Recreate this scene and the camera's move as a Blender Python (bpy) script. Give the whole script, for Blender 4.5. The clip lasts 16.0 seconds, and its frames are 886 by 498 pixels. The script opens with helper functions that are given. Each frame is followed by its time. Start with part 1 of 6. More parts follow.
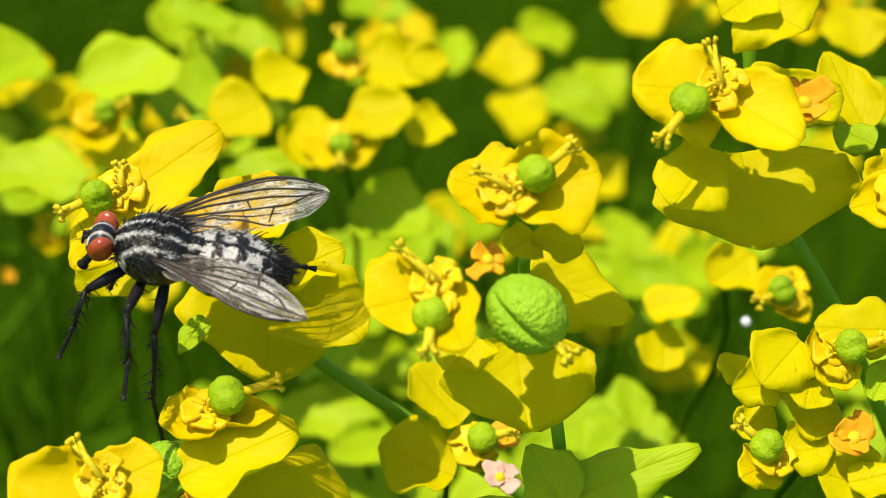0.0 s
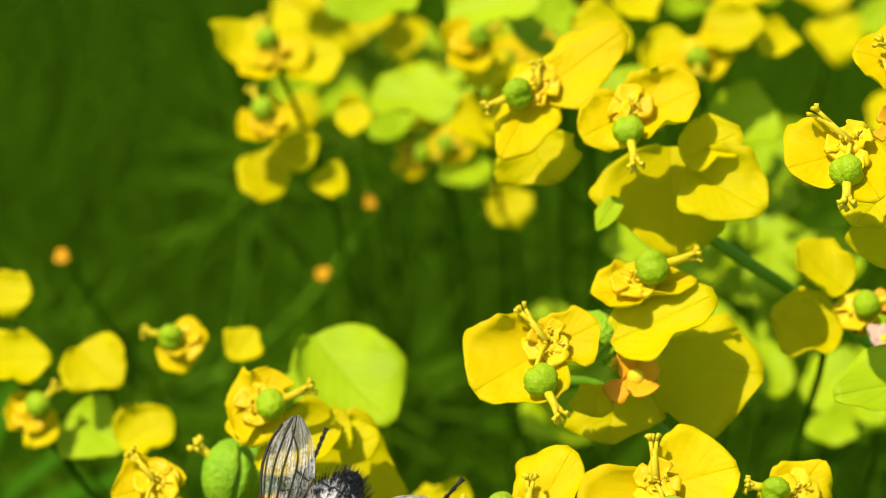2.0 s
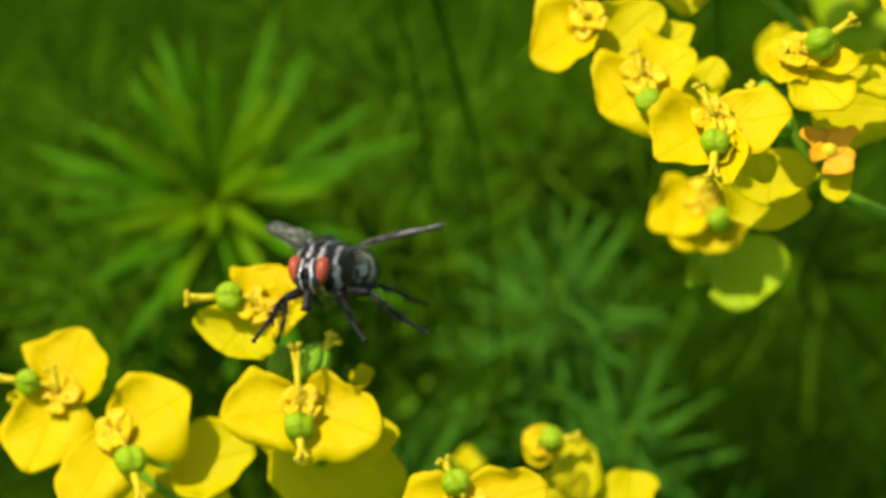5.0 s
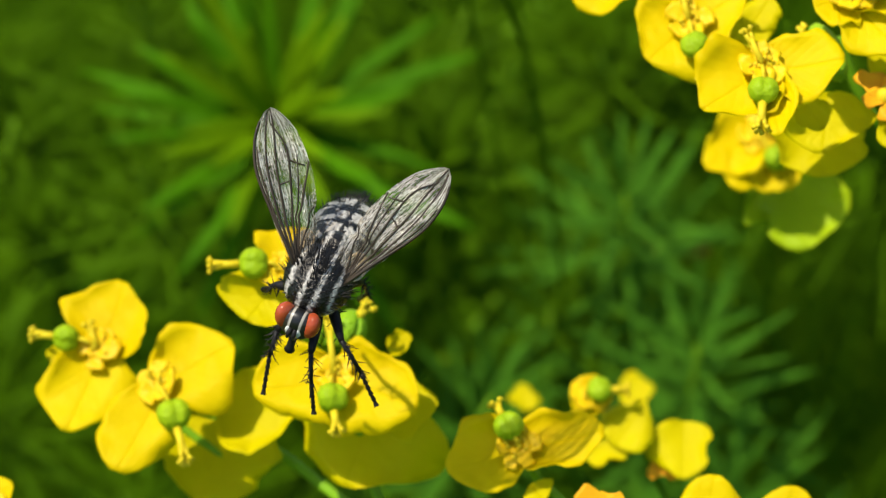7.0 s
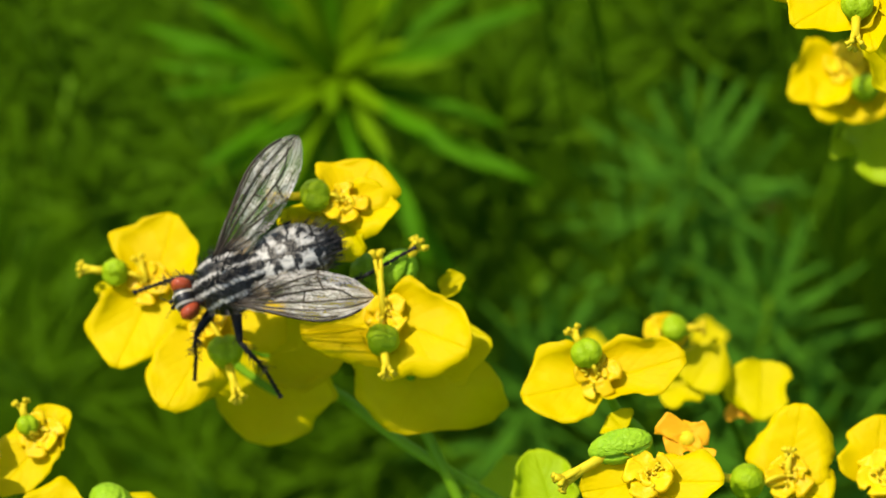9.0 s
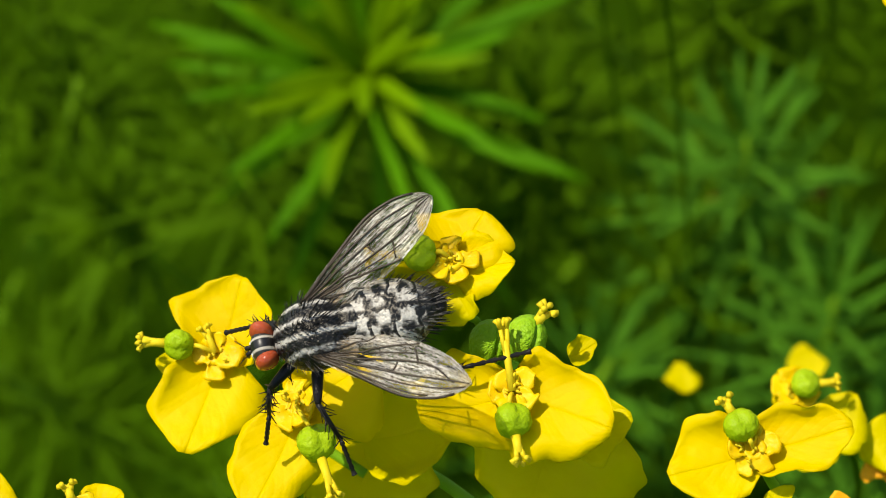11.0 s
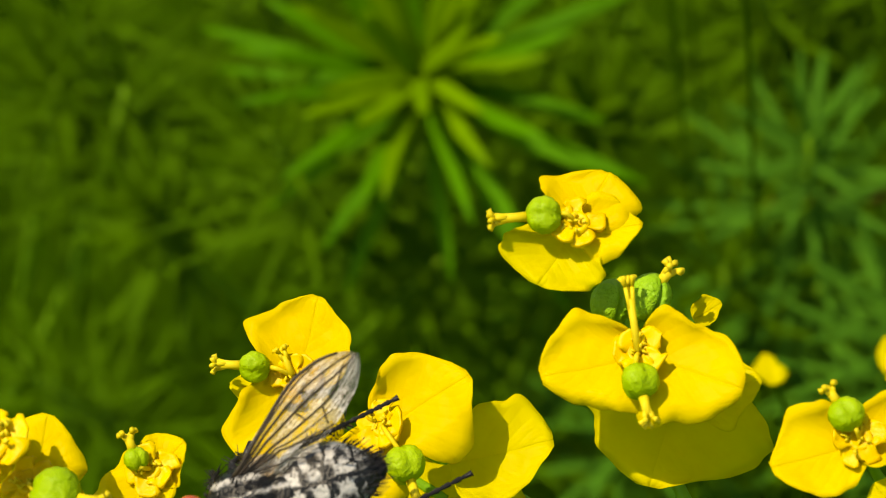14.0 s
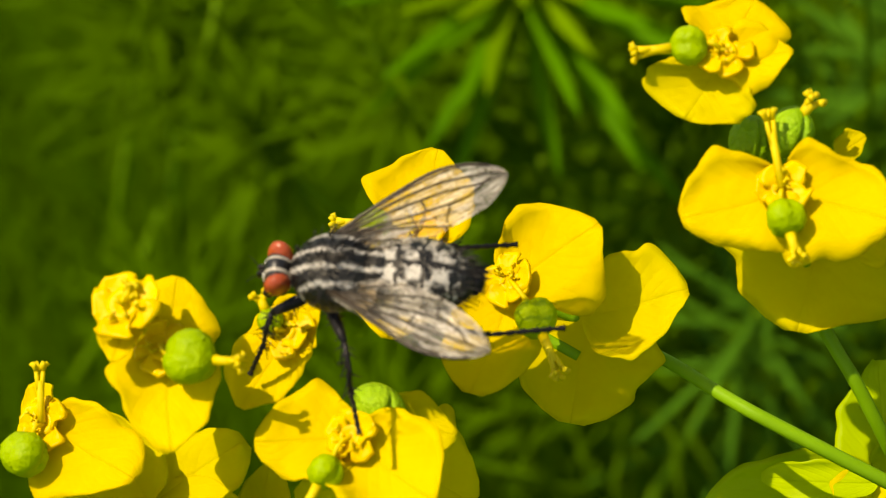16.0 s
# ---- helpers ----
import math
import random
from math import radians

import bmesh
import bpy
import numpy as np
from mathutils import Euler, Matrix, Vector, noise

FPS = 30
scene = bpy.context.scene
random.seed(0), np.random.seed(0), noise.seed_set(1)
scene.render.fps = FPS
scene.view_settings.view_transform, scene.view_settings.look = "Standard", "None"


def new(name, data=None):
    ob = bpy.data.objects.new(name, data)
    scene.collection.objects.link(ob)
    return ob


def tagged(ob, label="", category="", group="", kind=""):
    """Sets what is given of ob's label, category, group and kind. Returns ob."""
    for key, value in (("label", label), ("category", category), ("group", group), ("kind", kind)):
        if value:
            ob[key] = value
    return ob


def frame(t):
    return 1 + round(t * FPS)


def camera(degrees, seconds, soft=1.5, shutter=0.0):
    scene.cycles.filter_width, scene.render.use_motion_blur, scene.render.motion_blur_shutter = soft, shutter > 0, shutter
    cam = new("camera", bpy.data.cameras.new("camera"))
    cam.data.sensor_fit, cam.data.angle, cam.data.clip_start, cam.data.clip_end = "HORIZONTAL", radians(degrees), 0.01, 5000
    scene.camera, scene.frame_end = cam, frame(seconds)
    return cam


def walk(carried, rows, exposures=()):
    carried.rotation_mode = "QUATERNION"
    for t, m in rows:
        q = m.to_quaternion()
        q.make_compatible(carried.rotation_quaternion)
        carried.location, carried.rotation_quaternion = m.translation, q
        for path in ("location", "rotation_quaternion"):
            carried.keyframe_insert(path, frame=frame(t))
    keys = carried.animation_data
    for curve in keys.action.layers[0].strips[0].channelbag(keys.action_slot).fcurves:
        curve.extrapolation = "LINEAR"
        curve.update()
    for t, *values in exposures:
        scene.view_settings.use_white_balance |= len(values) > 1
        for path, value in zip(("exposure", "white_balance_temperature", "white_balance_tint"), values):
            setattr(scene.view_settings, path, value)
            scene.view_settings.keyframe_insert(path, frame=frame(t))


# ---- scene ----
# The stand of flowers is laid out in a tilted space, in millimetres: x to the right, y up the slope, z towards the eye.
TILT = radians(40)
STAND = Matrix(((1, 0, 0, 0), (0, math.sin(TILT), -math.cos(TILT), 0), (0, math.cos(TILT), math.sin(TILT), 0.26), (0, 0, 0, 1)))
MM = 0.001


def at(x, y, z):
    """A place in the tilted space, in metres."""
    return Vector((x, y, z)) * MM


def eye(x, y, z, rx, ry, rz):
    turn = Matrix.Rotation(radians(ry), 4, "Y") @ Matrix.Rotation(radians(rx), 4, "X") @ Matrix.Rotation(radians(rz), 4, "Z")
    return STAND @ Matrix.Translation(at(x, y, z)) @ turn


cam = camera(20, 16.0, soft=0.65)
cam.data.dof.use_dof = True
cam.data.dof.focus_distance = 0.140
cam.data.dof.aperture_fstop = 61
walk(cam, [
    (0, eye(27.0, 18.5, 129.8, 5.49, -4.92, 1.34)),
    (0.5, eye(26.1, 17.0, 138.8, 4.13, -1.94, 1.16)),
    (0.8, eye(21.0, 15.0, 142.3, 4.89, -2.29, 0.28)),
    (1, eye(17.9, 17.1, 145.9, 4.80, -3.04, -0.91)),
    (1.1, eye(13.7, 13.7, 146.7, 5.89, -4.18, -0.30)),
    (1.5, eye(17.2, 12.5, 137.3, 6.58, -2.06, 0.51)),
    (2, eye(16.5, 11.3, 144.5, 4.88, 0.57, 0.13)),
    (2.1, eye(15.2, 11.3, 144.1, 4.27, 0.45, -0.24)),
    (2.5, eye(16.2, 9.4, 144.9, 2.72, 2.09, -1.67)),
    (2.7, eye(16.4, 7.4, 144.1, 2.08, 2.82, -2.68)),
    (3, eye(12.5, -1.6, 146.7, 4.29, 2.17, -0.02)),
    (3.3, eye(6.1, -7.1, 146.2, 5.90, 1.49, 2.47)),
    (3.5, eye(3.6, -9.0, 145.3, 5.87, 1.45, 1.41)),
    (4, eye(0.7, -9.2, 152.0, 3.43, 3.17, -0.33)),
    (4.5, eye(3.4, -15.3, 160.4, 1.88, 4.59, 1.05)),
    (4.7, eye(-1.6, -20.3, 163.5, 3.09, 3.01, 2.56)),
    (7, eye(1.6, -14.8, 156.9, 0.14, 5.13, 1.89)),
    (7.5, eye(1.5, -15.4, 157.7, 0.32, 5.35, 1.92)),
    (8, eye(0.4, -16.4, 157.0, 0.18, 5.57, 2.05)),
    (8.5, eye(0.1, -17.8, 156.1, 0.10, 5.71, 2.19)),
    (9, eye(0.6, -18.1, 151.0, -0.30, 6.49, 1.43)),
    (9.5, eye(-4.8, -16.2, 146.9, -1.14, 6.39, 1.98)),
    (9.7, eye(-8.5, -14.7, 146.6, -1.95, 5.41, 1.85)),
    (11.8, eye(-11.6, -13.5, 127.4, -0.95, 6.12, -0.55)),
    (12, eye(-14.3, -15.3, 127.3, -0.19, 5.66, -0.25)),
    (12.5, eye(-13.2, -14.7, 125.7, -0.23, 6.26, -0.77)),
    (13, eye(-14.2, -15.8, 128.5, -0.05, 6.02, -0.57)),
    (13.5, eye(-13.7, -17.4, 126.6, 0.40, 6.51, 0.54)),
    (14, eye(-16.4, -15.0, 130.4, -0.73, 5.81, -0.69)),
    (14.5, eye(-19.7, -21.2, 125.6, -0.88, 5.98, -1.80)),
    (15, eye(-20.2, -21.9, 124.2, -2.70, 7.07, -3.31)),
    (15.5, eye(-19.9, -20.2, 125.7, -2.80, 7.61, -3.05)),
    (16, eye(-20.0, -20.1, 125.5, -1.93, 7.70, -3.07)),
], exposures=[(0, 0.36, 6600, 9), (4, 0.33, 6600, 9), (7, 0.36, 6550, 9), (9.7, 0.36, 6750, 8), (12, 0.34, 6950, 8), (13.5, 0.34, 7000, 8), (14.5, 0.34, 8400, 10), (16, 0.33, 8600, 11)])

# ---- light ----
SUN = (STAND.to_3x3() @ Vector((-0.38, 0.62, 0.72))).normalized()
world = bpy.data.worlds.new("sky")
scene.world = world
world.use_nodes = True
sky = world.node_tree.nodes.new("ShaderNodeTexSky")
sky.sky_type, sky.sun_disc = "NISHITA", False
sky.sun_elevation = math.asin(SUN.z)
sky.sun_rotation = math.atan2(SUN.x, SUN.y)
background = world.node_tree.nodes["Background"]
background.inputs["Strength"].default_value = 0.15
world.node_tree.links.new(sky.outputs["Color"], background.inputs["Color"])
lamp = bpy.data.lights.new("sun", "SUN")
lamp.energy, lamp.angle, lamp.color = 4.1, radians(0.6), (1.0, 0.94, 0.83)
sun = new("sun", lamp)
sun.matrix_basis = Matrix.Translation((0, 0, 3)) @ SUN.to_track_quat("Z", "Y").to_matrix().to_4x4()

# ---- materials ----


def material(name):
    m = bpy.data.materials.new(name)
    m.use_nodes = True
    return m, m.node_tree.nodes, m.node_tree.links, m.node_tree.nodes["Principled BSDF"]


def ramp(nodes, *stops):
    r = nodes.new("ShaderNodeValToRGB")
    e = r.color_ramp.elements
    while len(e) < len(stops):
        e.new(0.5)
    for k, (p, c) in enumerate(stops):
        e[k].position, e[k].color = p, (*c, 1)
    return r


def noise_node(nodes, links, scale, detail=3.0, coords="Object", stretch=None):
    co = nodes.new("ShaderNodeTexCoord")
    n = nodes.new("ShaderNodeTexNoise")
    n.inputs["Scale"].default_value, n.inputs["Detail"].default_value = scale, detail
    if stretch:
        mp = nodes.new("ShaderNodeMapping")
        mp.inputs["Scale"].default_value = stretch
        links.new(co.outputs[coords], mp.inputs["Vector"])
        links.new(mp.outputs["Vector"], n.inputs["Vector"])
    else:
        links.new(co.outputs[coords], n.inputs["Vector"])
    return n


def bumped(nodes, links, bsdf, source, strength, distance):
    b = nodes.new("ShaderNodeBump")
    b.inputs["Strength"].default_value, b.inputs["Distance"].default_value = strength, distance
    links.new(source, b.inputs["Height"])
    links.new(b.outputs["Normal"], bsdf.inputs["Normal"])


def vein_height(nodes, links, base, share):
    """Midrib and slanting side veins along a blade, added to a grain."""
    def op(kind, a, b=None):
        k = nodes.new("ShaderNodeMath")
        k.operation = kind
        for i, v in enumerate((a, b)):
            if isinstance(v, (int, float)):
                k.inputs[i].default_value = v
            elif v is not None:
                links.new(v, k.inputs[i])
        return k.outputs[0]

    co = nodes.new("ShaderNodeTexCoord")
    sep = nodes.new("ShaderNodeSeparateXYZ")
    links.new(co.outputs["UV"], sep.inputs["Vector"])
    out = op("ABSOLUTE", op("SUBTRACT", sep.outputs["Y"], 0.5))
    rib = op("EXPONENT", op("MULTIPLY", out, -45.0))
    side = op("POWER", op("ABSOLUTE", op("SINE", op("MULTIPLY", op("SUBTRACT", sep.outputs["X"], op("MULTIPLY", out, 1.1)), 21.0))), 6.0)
    return op("ADD", base, op("MULTIPLY", op("SUBTRACT", op("MULTIPLY", side, -0.25), op("MULTIPLY", rib, 1.6)), share))


def petal_like(name, low, high, glow, through_share=0.3, rough=0.5, grain=700, bump=0.25, spec=0.12, veins=0.0):
    """Thin living tissue: two tones mottled at two scales, some light passing through."""
    m, nodes, links, bsdf = material(name)
    n1 = noise_node(nodes, links, grain, 4)
    n2 = noise_node(nodes, links, grain * 0.16, 2)
    info = nodes.new("ShaderNodeObjectInfo")
    add = nodes.new("ShaderNodeMath")
    add.operation = "MULTIPLY_ADD"
    add.inputs[1].default_value = 0.35
    links.new(n1.outputs["Fac"], add.inputs[0])
    links.new(n2.outputs["Fac"], add.inputs[2])
    add2 = nodes.new("ShaderNodeMath")
    add2.operation = "MULTIPLY_ADD"
    add2.inputs[1].default_value = 0.25
    links.new(info.outputs["Random"], add2.inputs[0])
    links.new(add.outputs[0], add2.inputs[2])
    r = ramp(nodes, (0.45, low), (1.05, high))
    links.new(add2.outputs[0], r.inputs["Fac"])
    links.new(r.outputs["Color"], bsdf.inputs["Base Color"])
    bsdf.inputs["Roughness"].default_value = rough
    bsdf.inputs["Specular IOR Level"].default_value = spec
    height = n1.outputs["Fac"]
    if veins:
        height = vein_height(nodes, links, height, veins)
    bumped(nodes, links, bsdf, height, bump, 0.0002)
    if through_share:
        tr = nodes.new("ShaderNodeBsdfTranslucent")
        tr.inputs["Color"].default_value = (*glow, 1)
        mix = nodes.new("ShaderNodeMixShader")
        mix.inputs["Fac"].default_value = through_share
        links.new(bsdf.outputs[0], mix.inputs[1])
        links.new(tr.outputs[0], mix.inputs[2])
        links.new(mix.outputs[0], nodes["Material Output"].inputs["Surface"])
    return m


YELLOW = petal_like("yellow bract", (0.83, 0.57, 0.0006), (0.93, 0.685, 0.0008), (0.60, 0.66, 0.001), 0.43, 0.52, bump=0.6, spec=0.08, veins=0.32)
LIME = petal_like("yellow-green lower bract", (0.72, 0.56, 0.0006), (0.84, 0.68, 0.0008), (0.58, 0.68, 0.001), 0.44, 0.52, bump=0.6, spec=0.08, veins=0.36)
GLAND = petal_like("ochre gland", (0.74, 0.46, 0.003), (0.88, 0.62, 0.006), (0.6, 0.45, 0.01), 0.2, 0.4, grain=1500, bump=0.6)
ORANGE = petal_like("orange cup", (0.76, 0.30, 0.006), (0.90, 0.46, 0.012), (0.7, 0.35, 0.01), 0.2, 0.5, grain=1200, bump=0.5)
OVARY = petal_like("green ovary", (0.22, 0.36, 0.004), (0.36, 0.50, 0.008), (0.35, 0.5, 0.01), 0.15, 0.42, grain=2100, bump=1.0, spec=0.12)
STYLE = petal_like("pale style", (0.74, 0.56, 0.012), (0.86, 0.68, 0.025), (0.7, 0.6, 0.03), 0.25, 0.5)
STALK = petal_like("green stalk", (0.13, 0.28, 0.006), (0.20, 0.39, 0.012), (0.2, 0.4, 0.01), 0.1, 0.5)
PALE = petal_like("pale green leaf", (0.30, 0.44, 0.003), (0.46, 0.58, 0.006), (0.4, 0.6, 0.005), 0.3, 0.5, bump=0.45, veins=0.6)
LEAF = petal_like("narrow green leaf", (0.044, 0.102, 0.0005), (0.069, 0.152, 0.001), (0.085, 0.235, 0.002), 0.35, 0.7, grain=300, spec=0.04)
BLUE_LEAF = petal_like("blue-green leaf", (0.055, 0.165, 0.008), (0.080, 0.225, 0.013), (0.07, 0.25, 0.010), 0.35, 0.7, grain=300, spec=0.04)
YOUNG = petal_like("young yellow-green leaf", (0.085, 0.175, 0.0008), (0.13, 0.25, 0.001), (0.1, 0.2, 0.003), 0.2, 0.6, grain=300, spec=0.04)
ROSE_LEAF = petal_like("bright rosette leaf", (0.042, 0.138, 0.0006), (0.066, 0.20, 0.001), (0.08, 0.27, 0.002), 0.25, 0.6, grain=300, spec=0.04)
REDDISH = petal_like("reddish stem", (0.10, 0.035, 0.006), (0.16, 0.06, 0.01), (0.2, 0.1, 0.03), 0.0, 0.7, spec=0.04)
SOIL = petal_like("leaf litter and moss", (0.022, 0.062, 0.001), (0.045, 0.115, 0.004), (0.1, 0.1, 0.1), 0, 0.9, grain=60, bump=0.8, spec=0.0)

# ---- meshes ----


def smooth(bm):
    for face in bm.faces:
        face.smooth = True
    return bm


def part(name, bm, mat, parent, label=""):
    me = bpy.data.meshes.new(name)
    bm.normal_update()
    bm.to_mesh(me)
    bm.free()
    for m in (mat if isinstance(mat, (list, tuple)) else [mat]):
        me.materials.append(m)
    ob = new(name, me)
    if parent:
        ob.parent = parent
    return tagged(ob, label)


def frame_of(n, angle=0.0):
    """Turn whose z is n and whose x lies at angle (degrees) round it, from the picture-right direction."""
    n = Vector(n).normalized()
    e1 = Vector((1, 0, 0))
    e1 = (e1 - n * e1.dot(n)).normalized()
    e2 = n.cross(e1)
    a = radians(angle)
    x = e1 * math.cos(a) + e2 * math.sin(a)
    y = n.cross(x)
    return Matrix((x, y, n)).transposed()


def add_blade(bm, m, length, width, cup, seed=0, nu=28, nv=12, thick=0.00011, power=(0.39, 0.47), wave=0.11, cusp=0.08, fold=0.06):
    """A leaf blade with a pointed tip, cupped, a little wavy, with a midrib, of true thickness."""
    rnd = random.Random(seed)
    ph = [rnd.uniform(0, 6.28) for _ in range(6)]
    lean = rnd.uniform(-0.10, 0.10)
    curl = [rnd.choice((-0.9, 0.0, 0.5, 1.0)), rnd.choice((-0.9, 0.0, 0.5, 1.0))] if nv > 8 else [0, 0]
    uv = bm.loops.layers.uv.verify()
    where = {}
    p, q = power
    top = (p / (p + q)) ** p * (q / (p + q)) ** q
    grid = {}
    for side in (0, 1):
        for i in range(nu + 1):
            u = i / nu
            uu = 0.008 + 0.987 * u
            half = width / 2 * uu ** p * (1 - uu) ** q / top
            for j in range(nv + 1):
                v = 2 * j / nv - 1
                edge = abs(v) ** 2
                k = 0 if v < 0 else 3
                w = half * (1 + wave * edge * (1.6 * math.sin(4.2 * u + ph[k]) + 0.7 * math.sin(9 * u + ph[k + 1]) + 0.32 * math.sin(15 * u + ph[k + 2]) + (0.14 * math.sin(31 * u + ph[k]) if nv > 8 else 0)))
                x = length * (u * (1 - 0.4 * cusp) + cusp * max(0, (u - 0.9) / 0.1) ** 2)
                y = w * v + length * lean * u * u
                z = cup * length * u ** 1.7
                z += width * (0.10 * edge + fold * abs(v) * (1 - u)) * math.sin(math.pi * min(1, u * 1.15 + 0.12)) 
                z += wave * width * 0.45 * (edge * math.sin(6.2 * u + ph[1] + 1.5 * v) + 0.5 * math.sin(3.1 * u + ph[2]) * v)
                z += curl[0 if v < 0 else 1] * width * max(0, abs(v) - 0.55) ** 2 * math.sin(math.pi * min(1, u * 0.95 + 0.05))
                if nv > 8:
                    z += wave * width * 0.16 * abs(v) ** 5 * math.sin(19 * u + ph[k + 1]) + 0.004 * width * math.sin(23 * u + ph[0]) * math.sin(7 * v + ph[4])
                z += side * thick
                vert = grid[side, i, j] = bm.verts.new(m @ Vector((x, y, z)))
                where[vert] = (u, 0.5 + v / 2)
    for i in range(nu):
        for j in range(nv):
            for side in (0, 1):
                a, b, c, d = grid[side, i, j], grid[side, i + 1, j], grid[side, i + 1, j + 1], grid[side, i, j + 1]
                bm.faces.new((a, b, c, d) if side else (d, c, b, a))
    for i in range(nu):
        for j in (0, nv):
            q4 = (grid[0, i, j], grid[0, i + 1, j], grid[1, i + 1, j], grid[1, i, j])
            bm.faces.new(q4 if j == 0 else q4[::-1])
    for j in range(nv):
        q4 = (grid[0, nu, j], grid[0, nu, j + 1], grid[1, nu, j + 1], grid[1, nu, j])
        bm.faces.new(q4)
    for vert in where:
        for loop in vert.link_loops:
            loop[uv].uv = where[vert]
    return bm


def add_ball(bm, m, rx, ry, rz, seg=14, rings=9):
    r = bmesh.ops.create_uvsphere(bm, u_segments=seg, v_segments=rings, radius=1.0, matrix=m @ Matrix.Diagonal((rx, ry, rz, 1)))
    return r["verts"]


def add_tube(bm, points, radii, seg=8):
    """A tapering round tube along points."""
    rings = []
    pts = [Vector(p) for p in points]
    ref = None
    for i, p in enumerate(pts):
        d = (pts[min(i + 1, len(pts) - 1)] - pts[max(i - 1, 0)]).normalized()
        if ref is None:
            ref = d.orthogonal().normalized()
        ref = (ref - d * ref.dot(d)).normalized()
        o = d.cross(ref)
        rings.append([bm.verts.new(p + (ref * math.cos(6.28318 * k / seg) + o * math.sin(6.28318 * k / seg)) * radii[i]) for k in range(seg)])
    for a, b in zip(rings, rings[1:]):
        for k in range(seg):
            bm.faces.new((a[k], a[(k + 1) % seg], b[(k + 1) % seg], b[k]))
    bm.faces.new(rings[0][::-1])
    bm.faces.new(rings[-1])
    return bm


def spline(points, steps=6):
    """A smooth run of points through the given ones."""
    p = [Vector(q) for q in points]
    p = [p[0] * 2 - p[1]] + p + [p[-1] * 2 - p[-2]]
    res = []
    for i in range(1, len(p) - 2):
        for k in range(steps):
            t = k / steps
            a, b, c, d = p[i - 1], p[i], p[i + 1], p[i + 2]
            res.append(0.5 * (2 * b + (c - a) * t + (2 * a - 5 * b + 4 * c - d) * t * t + (3 * b - a - 3 * c + d) * t ** 3))
    return res + [p[-2]]


# ---- ground and far growth ----
def ground_sheet():
    bm = bmesh.new()
    n = 60
    grid = {}
    for i in range(n + 1):
        for j in range(n + 1):
            x, y = (i / n * 2 - 1), (j / n * 2 - 1)
            x, y = 8 * x * abs(x) ** 1.5, 8 * y * abs(y) ** 1.5
            z = 0.012 * noise.noise((x * 9, y * 9, 0)) + 0.02 * noise.noise((x * 2, y * 2, 3))
            grid[i, j] = bm.verts.new((x, y, z))
    for i in range(n):
        for j in range(n):
            bm.faces.new((grid[i, j], grid[i + 1, j], grid[i + 1, j + 1], grid[i, j + 1]))
    tagged(part("ground", smooth(bm), SOIL, None), "dark mossy ground under the green growth", "ground", kind="structure")


ground_sheet()
COUNT = [0]


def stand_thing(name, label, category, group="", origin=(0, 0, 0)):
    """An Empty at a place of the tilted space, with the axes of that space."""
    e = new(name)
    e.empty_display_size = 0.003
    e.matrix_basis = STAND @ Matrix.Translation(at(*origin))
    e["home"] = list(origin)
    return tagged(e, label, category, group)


def shoot(origin, axis, leaves, length, width, mat, stem_mat, stem_len, label, seed, spread=(35, 100), whorl=0.0):
    """A leafy shoot: a stem with many narrow leaves round its tip."""
    rnd = random.Random(seed)
    thing = stand_thing("leafy_shoot", label, "plant", "leafy shoots", origin)
    turn = frame_of(axis)
    bm = bmesh.new()
    down = turn @ Vector((0, 0, -1))
    bend = turn @ Vector((rnd.uniform(-0.2, 0.2), rnd.uniform(-0.2, 0.2), 0))
    pts = [down * stem_len * MM * k / 6 + bend * stem_len * MM * (k / 6) ** 2 for k in range(7)]
    add_tube(bm, pts, [0.0004 + 0.0001 * k for k in range(7)], 6)
    part("stem", smooth(bm), stem_mat, thing)
    for k in range(leaves):
        f = (k + 0.5) / leaves
        bm = bmesh.new()
        az = 137.5 * k + rnd.uniform(-12, 12)
        pol = spread[0] + (spread[1] - spread[0]) * f + rnd.uniform(-8, 8)
        place = Matrix.Translation(down * whorl * MM * f) @ turn.to_4x4() @ Matrix.Rotation(radians(az), 4, "Z") @ Matrix.Rotation(-radians(90 - pol), 4, "Y")
        add_blade(bm, place, length * MM * (0.55 + 0.45 * f) * rnd.uniform(0.85, 1.1), width * MM * rnd.uniform(0.85, 1.15), rnd.uniform(-0.2, 0.05), seed * 100 + k, 7, 4, 0.00015, (0.35, 0.45), 0.05, 0.02, 0.1)
        part("leaf", smooth(bm), mat if k > leaves * 0.3 else YOUNG if mat is ROSE_LEAF else mat, thing)
    return thing


# ---- flowers ----
def bract_at(c, n, row, mat, parent, seed, name="bract", back=0.0):
    angle, length, width, cup = row
    m = Matrix.Translation(c) @ frame_of(n, angle).to_4x4() @ Matrix.Translation((-0.0003, 0, -back))
    bm = bmesh.new()
    add_blade(bm, m, length * MM * 1.0, width * MM * 0.98, cup, seed)
    return part(name, smooth(bm), mat, parent)


